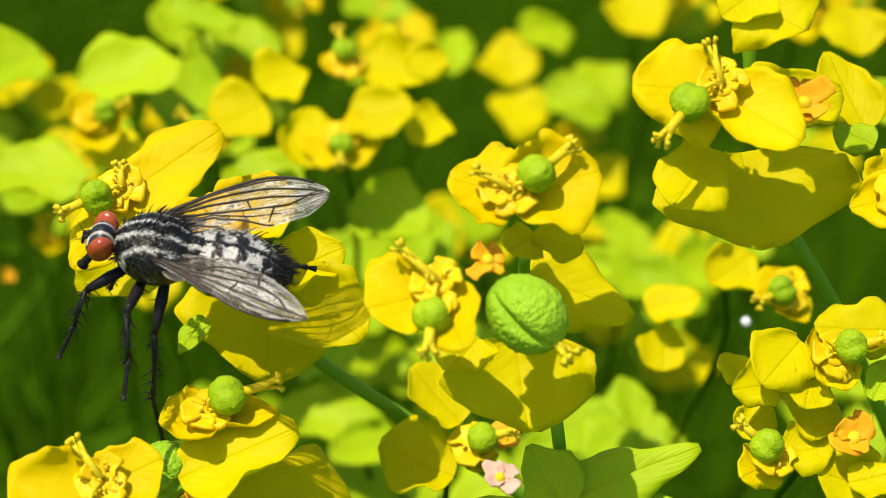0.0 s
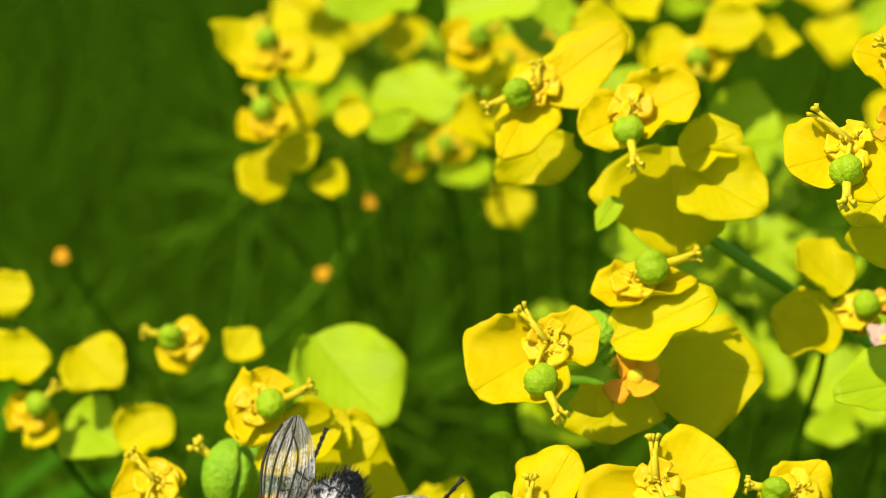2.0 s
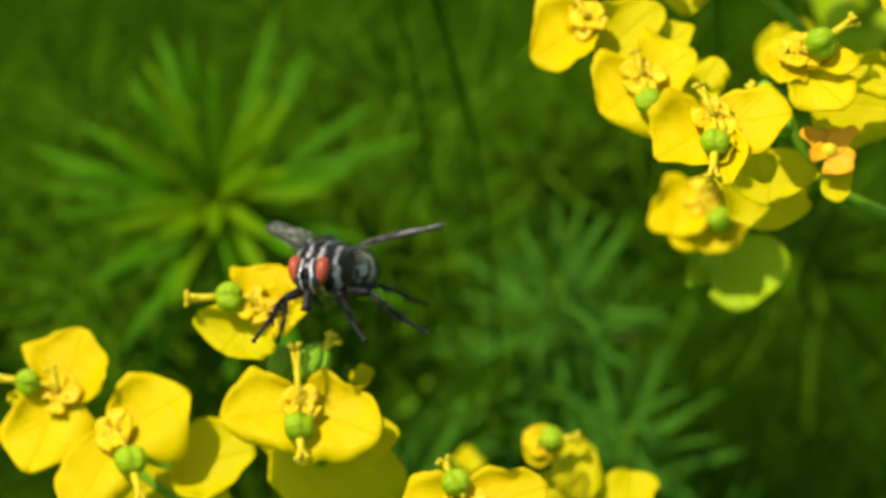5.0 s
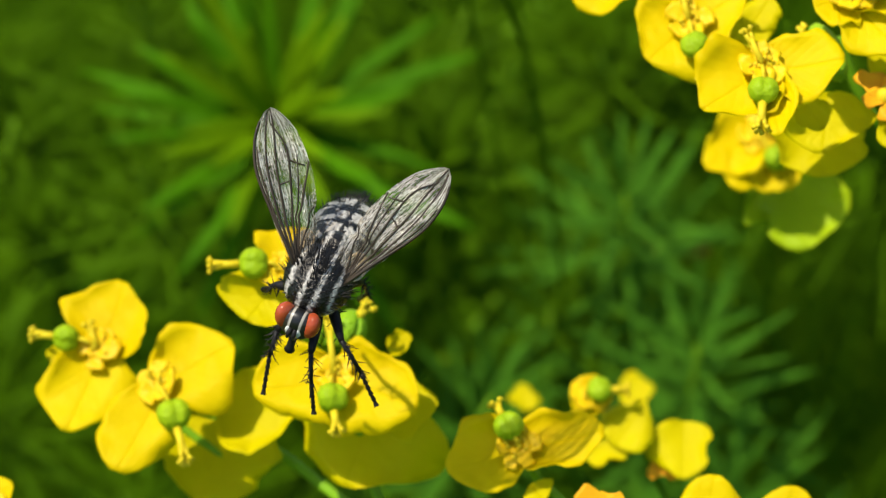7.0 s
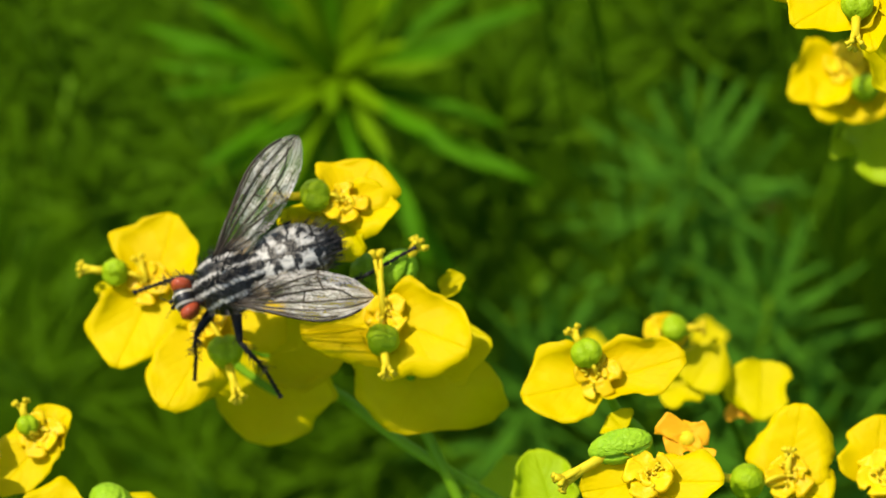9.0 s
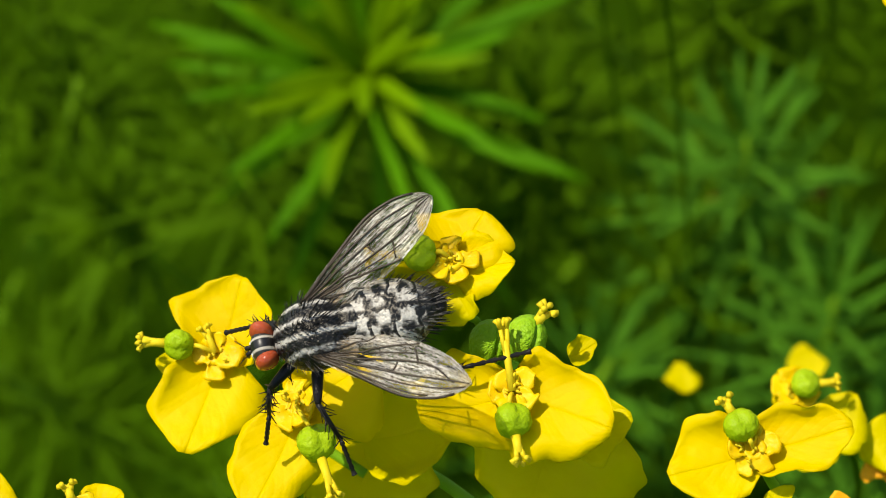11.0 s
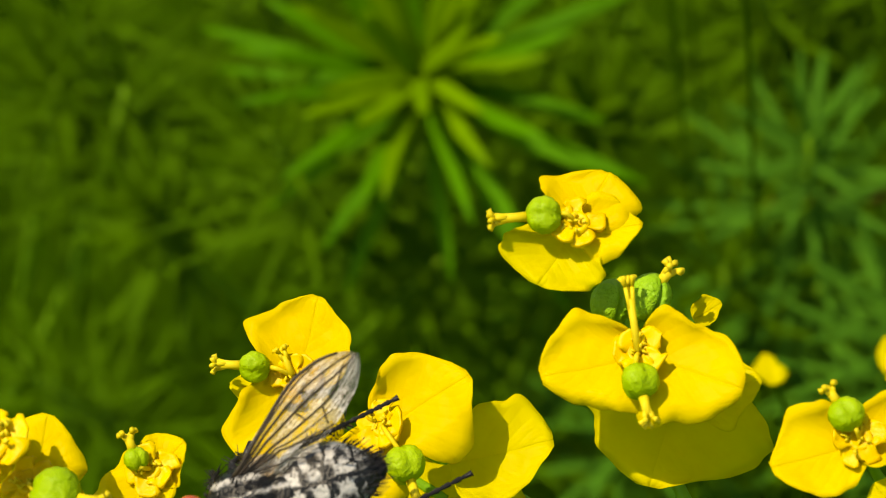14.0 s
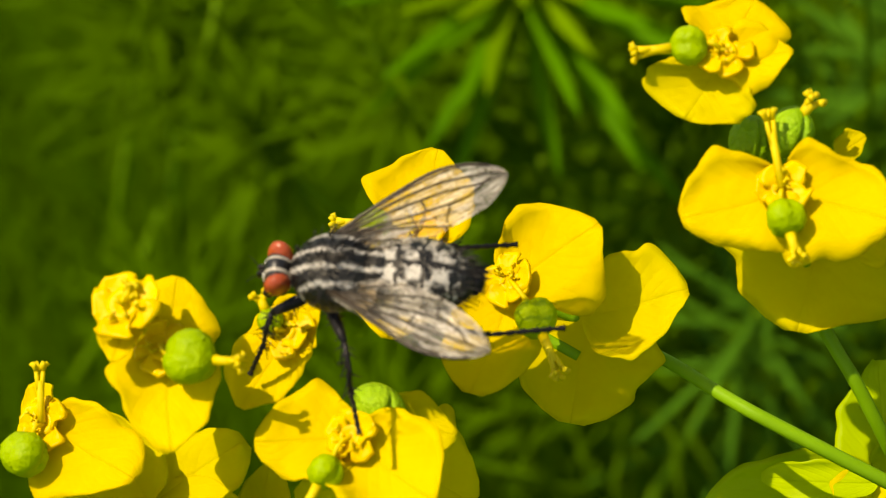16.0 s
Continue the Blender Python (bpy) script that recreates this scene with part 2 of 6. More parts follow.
def ovary_mesh(bm, m, r, bumpy=0.0, lobes=3, long=1.0):
    """A three-lobed seed vessel, its axis along x."""
    verts = add_ball(bm, Matrix.Identity(4), 1, 1, 1, 22, 14)
    for v in verts:
        d = v.co.normalized()
        a = math.atan2(d.y, d.z)
        ring = math.hypot(d.y, d.z)
        s = 1 + 0.12 * abs(math.cos(lobes / 2 * a)) * ring - 0.24 * (1 - abs(math.cos(lobes / 2 * a))) ** 3 * ring
        if bumpy:
            s += bumpy * noise.noise(d * 7 + m.translation * 900) * ring
        v.co = m @ Vector((d.x * r * s * long, d.y * r * s, d.z * r * s))
    return bm


def add_style(bm, start, way, length, fork=True, width=0.00016):
    """A column that splits into three short forked arms."""
    way = way.normalized()
    side = way.orthogonal().normalized()
    end = start + way * length
    add_tube(bm, [start, start + way * length * 0.35, start + way * length * 0.7], [width * 1.7, width * 1.45, width * 1.6], 8)
    if fork:
        for k in range(3):
            s = Matrix.Rotation(2.094 * k + 0.5, 3, way) @ side
            elbow = start + way * length * 0.86 + s * width * 1.5
            add_tube(bm, [start + way * length * 0.5 + s * width * 0.6, start + way * length * 0.7 + s * width * 1.1, elbow], [width * 0.8, width * 0.95, width * 0.85], 6)
            for h in (-1, 1):
                s2 = Matrix.Rotation(0.8 * h, 3, way) @ s
                add_tube(bm, [elbow, elbow + s2 * width * 0.9 + way * length * 0.09, elbow + s2 * width * 2.0 + way * length * 0.14], [width * 0.75, width * 0.8, width * 1.0], 6)


def flower(head, c, n, bracts, ovary=None, style=None, spare=None, gland=1.0):
    """One flower: a small cup with glands and stamens between two bracts, the ovary hanging out over its rim."""
    COUNT[0] += 1
    seed = COUNT[0]
    rnd = random.Random(seed)
    o = Vector(c) * MM - at(*head["home"])
    n = Vector(n).normalized()
    turn = frame_of(n, rnd.uniform(0, 90)).to_4x4()
    m = Matrix.Translation(o) @ turn
    bm = bmesh.new()
    g = 0.00100 * gland
    prof = [(0.35, 0.0), (0.6, 0.3), (0.72, 0.6), (0.7, 0.85), (0.5, 0.95), (0.3, 0.8)]
    rings = [[bm.verts.new(m @ Vector((math.cos(6.2832 * k / 14) * r * g * (1 + 0.05 * math.sin(5 * k)), math.sin(6.2832 * k / 14) * r * g, z * g))) for k in range(14)] for r, z in prof]
    for a, b in zip(rings, rings[1:]):
        for k in range(14):
            bm.faces.new((a[k], a[(k + 1) % 14], b[(k + 1) % 14], b[k]))
    bm.faces.new(rings[-1])
    flower_ob = part("flower", smooth(bm), GLAND, head)
    for k in range(5):
        bm = bmesh.new()
        tip = m @ Matrix.Translation((0, 0, g * rnd.uniform(0.45, 0.7))) @ Matrix.Rotation(1.2566 * k + rnd.uniform(-0.3, 0.3), 4, "Z") @ Matrix.Translation((g * 0.3, 0, 0)) @ Matrix.Rotation(-rnd.uniform(-0.15, 0.4), 4, "Y")
        add_blade(bm, tip, g * rnd.uniform(1.0, 1.35), g * rnd.uniform(1.1, 1.5), rnd.uniform(-0.1, 0.25), seed * 7 + k, 7, 6, 0.00022, (0.16, 0.12), 0.17, 0.0, 0.05)
        part("gland", smooth(bm), GLAND, flower_ob)
    bm = bmesh.new()
    for k in range(9):
        a, s = rnd.uniform(0, 6.28), rnd.uniform(0.05, 0.6) * g
        p = Vector((math.cos(a) * s, math.sin(a) * s, g * 0.85))
        q = Vector((p.x * 1.5, p.y * 1.5, g * rnd.uniform(1.0, 1.35)))
        add_tube(bm, [m @ p, m @ q], [g * 0.06] * 2, 5)
        add_ball(bm, Matrix.Translation(m @ q) @ Matrix.Rotation(rnd.uniform(0, 3.1), 4, "Z"), g * 0.17, g * 0.09, g * 0.09, 6, 5)
    part("stamen_tuft", smooth(bm), STYLE, flower_ob)
    for k, row in enumerate(bracts):
        bract_at(o, n, row, YELLOW, flower_ob, seed * 10 + k, back=0.0001 + 0.00012 * k)
    if ovary:
        a, d, r = ovary
        way = frame_of(n, a) @ Vector((1, 0, 0))
        centre = o + way * d * MM + n * 1.5 * MM
        sd = way
        if style:
            sd = frame_of(n, style[0]) @ Vector((1, 0, 0))
        ax = (sd + n * 0.12).normalized()
        rot = ax.to_track_quat("X", "Z").to_matrix().to_4x4()
        bm = bmesh.new()
        ovary_mesh(bm, Matrix.Translation(centre) @ rot @ Matrix.Rotation(rnd.uniform(0, 2), 4, "X"), r * MM, 0.11)
        ov = part("ovary", smooth(bm), OVARY, flower_ob)
        bm = bmesh.new()
        start = centre - ax * r * MM * 0.9
        mid = (start + o + n * 1.5 * MM) / 2 + n * 0.0001
        add_tube(bm, spline([o + n * 0.0007, mid, start], 4), [0.00014] * 9, 6)
        part("ovary_stalk", smooth(bm), STYLE, flower_ob)
        if style:
            bm = bmesh.new()
            add_style(bm, centre + ax * r * MM * 0.9, ax, max(0.9, style[1] - r * 0.9) * MM * 1.05, width=0.00017)
            part("style", smooth(bm), STYLE, flower_ob)
    if spare:
        bm = bmesh.new()
        way = (frame_of(n, spare[0]) @ Vector((1, 0, 0)) + n * 0.35).normalized()
        add_style(bm, o + n * 0.001, way, spare[1] * MM * 1.05, width=0.00014)
        part("style", smooth(bm), STYLE, flower_ob)
    return flower_ob


def lower_bract(head, c, n, row, kind="bract"):
    COUNT[0] += 1
    o = Vector(c) * MM - at(*head["home"])
    if n[1] > 0.4 and kind == "bract":
        n = (n[0], 0.14, 0.99)
        row = (row[0], row[1] * (1 - 0.17 * abs(math.sin(radians(row[0])))), row[2], row[3])
    bract_at(o, n, row, PALE if kind == "leaf" else LIME, head, COUNT[0] * 10, "leaf" if kind == "leaf" else "lower_bract")


def capsule(head, c, rx, ry, angle, style=None):
    o = Vector(c) * MM - at(*head["home"])
    bm = bmesh.new()
    m = Matrix.Translation(o) @ Matrix.Rotation(radians(angle), 4, "Z") @ Matrix.Rotation(0.35, 4, "X")
    for v in add_ball(bm, Matrix.Identity(4), 1, 1, 1, 96, 64):
        d = v.co.normalized()
        a = math.atan2(d.y, d.z)
        ring = math.hypot(d.y, d.z)
        groove = math.exp(-(math.sin(1.5 * a + 0.35) / 0.2) ** 2)
        wart = 0.10 * max(-0.1, noise.noise(d * 20)) + 0.05 * max(0.0, noise.noise(d * 42 + Vector((4, 0, 0)))) + 0.015 * noise.noise(d * 6)
        s = 1 + ring * (0.05 - 0.30 * groove) + wart * ring * (1 - 0.6 * groove)
        v.co = m @ (Vector((d.x * rx * 1.04 * (1 + 0.5 * wart), d.y * ry * s, d.z * ry * s)) * MM * 0.96)
    cap = part("capsule", smooth(bm), CAPSULE, head)
    if style:
        way = Vector((math.cos(radians(style[0])), math.sin(radians(style[0])), 0.25)).normalized()
        bm = bmesh.new()
        add_style(bm, o + way * min(rx, ry) * MM * 0.8, way, max(0.8, style[1] - min(rx, ry) * 0.8) * MM * 1.05, width=0.0002)
        part("style", smooth(bm), STYLE, cap)


def old_flower(head, c, width, mat=None):
    """A spent cup: orange lobes round a dry middle."""
    COUNT[0] += 1
    o = Vector(c) * MM - at(*head["home"])
    rnd = random.Random(COUNT[0])
    bm = bmesh.new()
    add_ball(bm, Matrix.Translation(o), width * MM * 0.18, width * MM * 0.18, width * MM * 0.2, 10, 7)
    cup = part("spent_cup", smooth(bm), STYLE, head)
    for k in range(4):
        bm = bmesh.new()
        m = Matrix.Translation(o) @ frame_of((0, 0.3, 0.95), 90 * k + rnd.uniform(-15, 15) + 40).to_4x4()
        add_blade(bm, m, width * MM * rnd.uniform(0.42, 0.66), width * MM * rnd.uniform(0.4, 0.6), rnd.uniform(-0.1, 0.7), k + COUNT[0], 9, 6, 0.00015, (0.2, 0.2), 0.2, 0.0)
        part("lobe", smooth(bm), mat or ORANGE, cup)


def stalk(head, points, width, mat=None):
    pts = spline([Vector(p) * MM - at(*head["home"]) for p in points], 5)
    bm = bmesh.new()
    add_tube(bm, pts, [width * MM / 2 * (0.92 + 0.16 * k / len(pts)) for k in range(len(pts))], 10)
    part("stalk", smooth(bm), mat or STALK, head)


CAPSULE = petal_like("warty capsule", (0.17, 0.36, 0.008), (0.33, 0.53, 0.02), (0.3, 0.5, 0.03), 0.1, 0.4, grain=2600, bump=1.0)
WITHERED = petal_like("pink withered cup", (0.62, 0.32, 0.22), (0.80, 0.52, 0.38), (0.6, 0.4, 0.3), 0.2, 0.5, grain=1500, bump=0.6)
HEADS = "spurge flower heads"


def flower_head(label, origin):
    return stand_thing("spurge_flower_head", label, "flower", HEADS, origin)


A1 = flower_head("yellow spurge flower head with a broad shaded lower bract", (53.0, 40.0, -1.0))
A2 = flower_head("yellow spurge flower head with a large warty green capsule", (42.0, 34.0, 1.0))
A4 = flower_head("yellow spurge flower head with an orange spent cup", (26.0, 22.0, -8.0))
B1 = flower_head("yellow spurge flower head over one wide bract", (26.0, 32.0, -10.0))
C1 = flower_head("yellow spurge flower head with a smooth green capsule", (5.0, 18.0, -15.0))
C3 = flower_head("yellow spurge flower head with a round warty capsule", (20.0, 8.0, -2.0))
C5 = flower_head("crowded yellow spurge flower head with an orange cup", (13.0, 2.0, 0.0))
D1 = flower_head("small yellow spurge flower on a short ray", (-23.0, -16.0, -4.0))
D2 = flower_head("yellow spurge flower with a two-lobed green capsule", (-20.0, -23.0, -4.0))
D3 = flower_head("yellow spurge flower on a long slanting green ray", (-35.0, -26.0, -8.0))
D4 = flower_head("yellow spurge flower on a thin curved ray", (-38.0, -22.0, -10.0))
E = flower_head("yellow spurge flowers round an orange spent cup", (-7.0, -27.0, -3.0))
F = flower_head("yellow spurge flower head with a young round capsule", (-52.0, -29.0, 1.0))
K = flower_head("pale green leaf fork of a spurge stem", (-14.0, -40.0, -19.0))

# flower head with a lone cup
flower(A1, (53.4, 40.5, -1), (-0.08, 0.34, 0.94), [(178, 4.8, 5.9, 0.16), (-36, 5.3, 5.5, 0.16)], ovary=(-141, 2.3, 1.01), style=(-125, 3.0), spare=(107, 2.3))
lower_bract(A1, (56, 37.9, -7.5), (0, 0.51, 0.86), (-78, 6.6, 10.3, 0.12))
lower_bract(A1, (53.4, 37.5, -3.5), (-0.08, 0.34, 0.94), (-121, 4.2, 4.5, 0.12))
lower_bract(A1, (56.5, 40.6, -8.5), (0.1, 0.6, 0.8), (19, 5.9, 4.7, 0.12))
old_flower(A1, (58.2, 40.2, -2), 2.5)
lower_bract(A1, (55.4, 45.4, -1), (-0.08, 0.34, 0.94), (-45, 3.2, 5.9, 0.12))
lower_bract(A1, (55.4, 46, -1), (-0.08, 0.34, 0.94), (-142, 2.9, 3.6, 0.12))
stalk(A1, [(56.2, 45.5, -7), (56.8, 42.5, -9), (59.1, 36.1, -13), (60.5, 34.2, -14), (64, 29.9, -17), (69.6, 22.4, -25)], 0.81)
flower(A1, (63.8, 35.5, -4), (-0.08, 0.34, 0.94), [(-160, 2.9, 3.0, 0.16), (66, 3.2, 4.9, 0.16)], ovary=(-24, 1.1, 0.91))
lower_bract(A1, (64.6, 40.9, -14), (-0.08, 0.34, 0.94), (113, 5.1, 3.6, 0.12))
lower_bract(A1, (63.9, 39.3, -10), (-0.08, 0.34, 0.94), (153, 2.4, 2.2, 0.12), 'leaf')

# flower head with a big ripe capsule
flower(A2, (42, 34.3, 1), (-0.08, 0.34, 0.94), [(165, 3.5, 5.4, 0.16), (18, 4.8, 5.4, 0.16)], ovary=(24, 1.4, 0.96), style=(40, 2.5), spare=(157, 2.2))
lower_bract(A2, (43.4, 32.5, -2), (-0.08, 0.34, 0.94), (-133, 1.7, 2.7, 0.12))
lower_bract(A2, (43.8, 32.5, -2), (-0.08, 0.34, 0.94), (-18, 2.7, 2.4, 0.12))
flower(A2, (38.1, 29.2, 3), (-0.08, 0.34, 0.94), [(-153, 3.9, 4.9, 0.16), (-70, 4.5, 3.2, 0.5)], ovary=(-99, 2.1, 0.89), style=(-95, 2.2), spare=(141, 2.7))
capsule(A2, (42.9, 28.2, 1.5), 2.27, 1.92, -40, style=(-46, 3.2))
old_flower(A2, (40.8, 30.9, 1.5), 2.2)
lower_bract(A2, (43.2, 27.1, -6), (0, 0.51, 0.86), (-83, 6.1, 8.2, 0.12))
lower_bract(A2, (40.7, 26.9, -3), (-0.08, 0.34, 0.94), (-126, 2.5, 3.6, 0.12))
lower_bract(A2, (44.1, 30.9, -7.5), (0.1, 0.56, 0.82), (-15, 6.3, 4.7, 0.12))
stalk(A2, [(43.6, 31.8, -6), (43.9, 30.6, -8), (45.2, 27.1, -10), (46.3, 22.3, -11), (46.8, 18.7, -13), (47, 13.4, -17)], 0.74)
lower_bract(A2, (46.6, 18.7, -9), (-0.08, 0.34, 0.94), (24, 7.8, 3.5, 0.12), 'leaf')
lower_bract(A2, (46.4, 18.3, -9), (-0.08, 0.34, 0.94), (124, 4.0, 3.5, 0.12), 'leaf')
lower_bract(A2, (46.6, 18, -10), (-0.08, 0.34, 0.94), (0, 6.8, 3.2, 0.12), 'leaf')
lower_bract(A2, (45.9, 16.9, -9), (-0.08, 0.34, 0.94), (-170, 7.3, 4.8, 0.12), 'leaf')
lower_bract(A2, (45.9, 16.9, -9), (-0.08, 0.34, 0.94), (-74, 4.4, 5.4, 0.12), 'leaf')
lower_bract(A2, (46.2, 16.9, -10), (-0.08, 0.34, 0.94), (-22, 7.0, 4.1, 0.12), 'leaf')

# flower head with an orange spent cup
flower(A4, (26.5, 21.9, -8), (-0.1, 0.61, 0.79), [(-165, 2.9, 3.9, 0.16), (2, 3.8, 2.4, 0.16)], ovary=(17, 1.1, 1.02), style=(12, 2.9))
lower_bract(A4, (25.2, 18.7, -7.5), (-0.1, 0.4, 0.91), (24, 6.6, 5.1, 0.12))
lower_bract(A4, (27.9, 17.2, -12.5), (0, 0.46, 0.89), (-5, 6.8, 7.5, 0.12))
capsule(A4, (24.3, 19.1, -9), 1.54, 1.71, 60, style=(-56, 2.0))
old_flower(A4, (26.4, 16.5, -7.5), 3.4)
lower_bract(A4, (25.4, 15.7, -13.5), (0, 0.51, 0.86), (-91, 4.1, 6.0, 0.12))
lower_bract(A4, (24, 15.8, -8), (-0.08, 0.34, 0.94), (-89, 2.1, 3.1, 0.12))
flower(A4, (21, 18.2, -5), (-0.08, 0.34, 0.94), [(-145, 5.3, 7.2, 0.16), (22, 3.5, 4.2, 0.16)], ovary=(-96, 2.7, 0.97), style=(-66, 2.7), spare=(129, 2.5))
stalk(A4, [(20.2, 16.4, -13), (24.3, 16.3, -15), (27.8, 14.1, -16), (30.3, 11.9, -17), (35.1, 6.9, -20), (43.8, 1, -25)], 0.84)
stalk(A4, [(26.3, 20.6, -14), (24.7, 17.7, -15)], 0.71)

# flower head over a wide bract
flower(B1, (26.2, 32.4, -10), (-0.08, 0.34, 0.94), [(-150, 3.7, 4.7, 0.16), (11, 4.5, 5.3, 0.16)], ovary=(-95, 1.9, 0.90), style=(-82, 2.7))
lower_bract(B1, (29.1, 30.8, -16), (0.1, 0.5, 0.86), (-88, 8.5, 8.8, 0.12))
lower_bract(B1, (29.8, 29.9, -12), (-0.08, 0.34, 0.94), (25, 3.9, 3.7, 0.12))
lower_bract(B1, (30.1, 29.3, -12.5), (-0.08, 0.34, 0.94), (-42, 5.6, 5.1, 0.12))
lower_bract(B1, (25.4, 27.2, -13), (-0.08, 0.34, 0.94), (-125, 2.6, 1.4, 0.12), 'leaf')
flower(B1, (20.7, 34.4, -14), (-0.08, 0.34, 0.94), [(36, 6.6, 5.1, 0.16), (-122, 5.6, 4.1, 0.16)], ovary=(-149, 1.6, 0.93), style=(-150, 2.3), spare=(99, 1.4))
lower_bract(B1, (20.3, 31.9, -19.5), (0, 0.51, 0.86), (-68, 4.1, 5.7, 0.12))
stalk(B1, [(26, 30.1, -18), (28.1, 28.4, -20), (33.5, 24.9, -22), (37.9, 22.4, -24), (41.8, 20.2, -27), (52.8, 13.8, -35)], 0.84)

# swaying flower head with a smooth capsule
flower(C1, (5.1, 18.5, -15), (-0.08, 0.34, 0.94), [(173, 2.3, 4.7, 0.16), (76, 2.8, 4.3, 0.16), (-98, 2.9, 3.6, 0.16)], ovary=(-22, 1.1, 0.94), style=(22, 2.8))
lower_bract(C1, (9.8, 17.4, -16), (-0.08, 0.34, 0.94), (-154, 5.6, 4.4, 0.12))
lower_bract(C1, (9.2, 16.4, -17), (-0.08, 0.34, 0.94), (63, 2.5, 3.3, 0.12))
lower_bract(C1, (7.9, 14.9, -22.5), (0.1, 0.5, 0.86), (-17, 7.3, 7.2, 0.12))
lower_bract(C1, (10.3, 16.1, -18.5), (-0.08, 0.34, 0.94), (7, 2.6, 3.7, 0.12))
capsule(C1, (3, 14.3, -17), 2.27, 1.72, 80, style=(136, 2.9))
old_flower(C1, (5.9, 11.7, -16), 3.3)
lower_bract(C1, (4.6, 11.1, -22.5), (0, 0.51, 0.86), (-86, 5.9, 4.9, 0.12))
lower_bract(C1, (4.1, 12, -18), (-0.08, 0.34, 0.94), (-113, 2.2, 1.8, 0.12))
flower(C1, (-1, 13.6, -13), (-0.08, 0.34, 0.94), [(-165, 3.1, 3.9, 0.16), (-70, 4.8, 2.5, 0.5), (81, 2.0, 3.2, 0.16)], ovary=(-102, 2.4, 0.86), style=(-98, 2.9), spare=(134, 2.3))
stalk(C1, [(3.9, 16.2, -25), (5.8, 11.7, -27), (9.7, 10.2, -28), (15.6, 5.6, -30), (20.4, 2.4, -32), (24.9, -1.4, -36), (30.2, -4, -42)], 0.92)

# flower head with a bumpy capsule
flower(C3, (20.3, 8.3, -2), (-0.08, 0.34, 0.94), [(51, 4.9, 4.9, 0.16), (-122, 5.0, 4.2, 0.16)], ovary=(165, 1.5, 0.85), style=(176, 2.2), spare=(84, 2.2))
stalk(C3, [(20.6, 7.7, -3), (22.5, 6.9, -4), (25.4, 5.5, -6), (27, 4.3, -8)], 0.53)
flower(C3, (27.7, 10.2, -2), (-0.08, 0.34, 0.94), [(-136, 6.1, 5.5, 0.16), (15, 4.9, 6.2, 0.16)], ovary=(-69, 2.3, 1.04), style=(-66, 3.0), spare=(92, 2.6))
lower_bract(C3, (30, 7.2, -4), (-0.08, 0.34, 0.94), (6, 4.9, 3.6, 0.12))
lower_bract(C3, (29.4, 5.8, -8.5), (0.1, 0.5, 0.86), (-74, 5.2, 6.8, 0.12))
capsule(C3, (25.9, 3.6, -2), 2.15, 2.28, 75, style=(-80, 3.4))
lower_bract(C3, (25.6, 4.3, -8.5), (0, 0.51, 0.86), (-87, 6.7, 6.8, 0.12))
lower_bract(C3, (25, 5.4, -4), (-0.08, 0.34, 0.94), (157, 2.1, 2.0, 0.12))
flower(C3, (35.9, 9.6, -3), (-0.08, 0.34, 0.94), [(-135, 2.8, 3.6, 0.16), (59, 2.9, 3.9, 0.16)], ovary=(-180, 1.2, 0.84), style=(168, 1.3))
lower_bract(C3, (35, 3.3, -4), (-0.08, 0.34, 0.94), (-175, 2.1, 3.9, 0.12))
lower_bract(C3, (22.1, -2.3, -12), (-0.08, 0.34, 0.94), (97, 6.6, 5.2, 0.12), 'leaf')
lower_bract(C3, (22.4, -2.3, -12), (-0.08, 0.34, 0.94), (-137, 2.5, 3.5, 0.12), 'leaf')
lower_bract(C3, (34.6, -2.2, -8), (-0.08, 0.34, 0.94), (135, 4.2, 4.4, 0.12), 'leaf')
lower_bract(C3, (23.8, 0, -10), (-0.08, 0.34, 0.94), (-101, 7.6, 5.9, 0.12), 'leaf')
lower_bract(C3, (23.5, 0.4, -11), (-0.08, 0.34, 0.94), (110, 7.2, 5.2, 0.12), 'leaf')
stalk(C3, [(27.3, 5.3, -11), (28.5, -0.1, -15), (29.7, -6.1, -21), (32.6, -16.5, -35)], 0.76)

# crowded flower head with an orange cup
flower(C5, (12.6, 1.7, 0), (-0.08, 0.34, 0.94), [(-164, 2.6, 4.6, 0.16), (-13, 4.1, 2.6, 0.3), (-55, 5.0, 4.2, 0.16)], ovary=(13, 1.4, 0.98), style=(36, 2.6))
flower(C5, (2.7, 0.3, -5), (-0.08, 0.34, 0.94), [(-132, 3.9, 6.4, 0.16), (32, 4.1, 5.4, 0.16)], ovary=(-77, 2.2, 0.85), style=(-76, 2.6), spare=(110, 1.7))
flower(C5, (7.2, -3, 2), (-0.08, 0.34, 0.94), [(-136, 4.7, 5.5, 0.16), (-1, 5.0, 4.8, 0.16), (-75, 5.3, 2.9, 0.4)], ovary=(-87, 2.1, 0.87), style=(-92, 2.6), spare=(119, 2.2))
flower(C5, (-1.1, 4.5, -8), (-0.08, 0.34, 0.94), [(-145, 4.9, 5.2, 0.16), (143, 2.0, 2.4, 0.16)], spare=(128, 1.8))
lower_bract(C5, (0.1, 2.6, -9), (-0.08, 0.34, 0.94), (50, 5.3, 5.1, 0.05))
lower_bract(C5, (3.1, 2.6, -10), (-0.08, 0.34, 0.94), (34, 3.9, 3.2, 0.12))
lower_bract(C5, (6.8, 0.6, -8), (-0.08, 0.34, 0.94), (61, 2.4, 3.1, 0.12))
lower_bract(C5, (6.3, 2.6, -12.5), (0, 0.51, 0.86), (-85, 4.5, 3.2, 0.12))
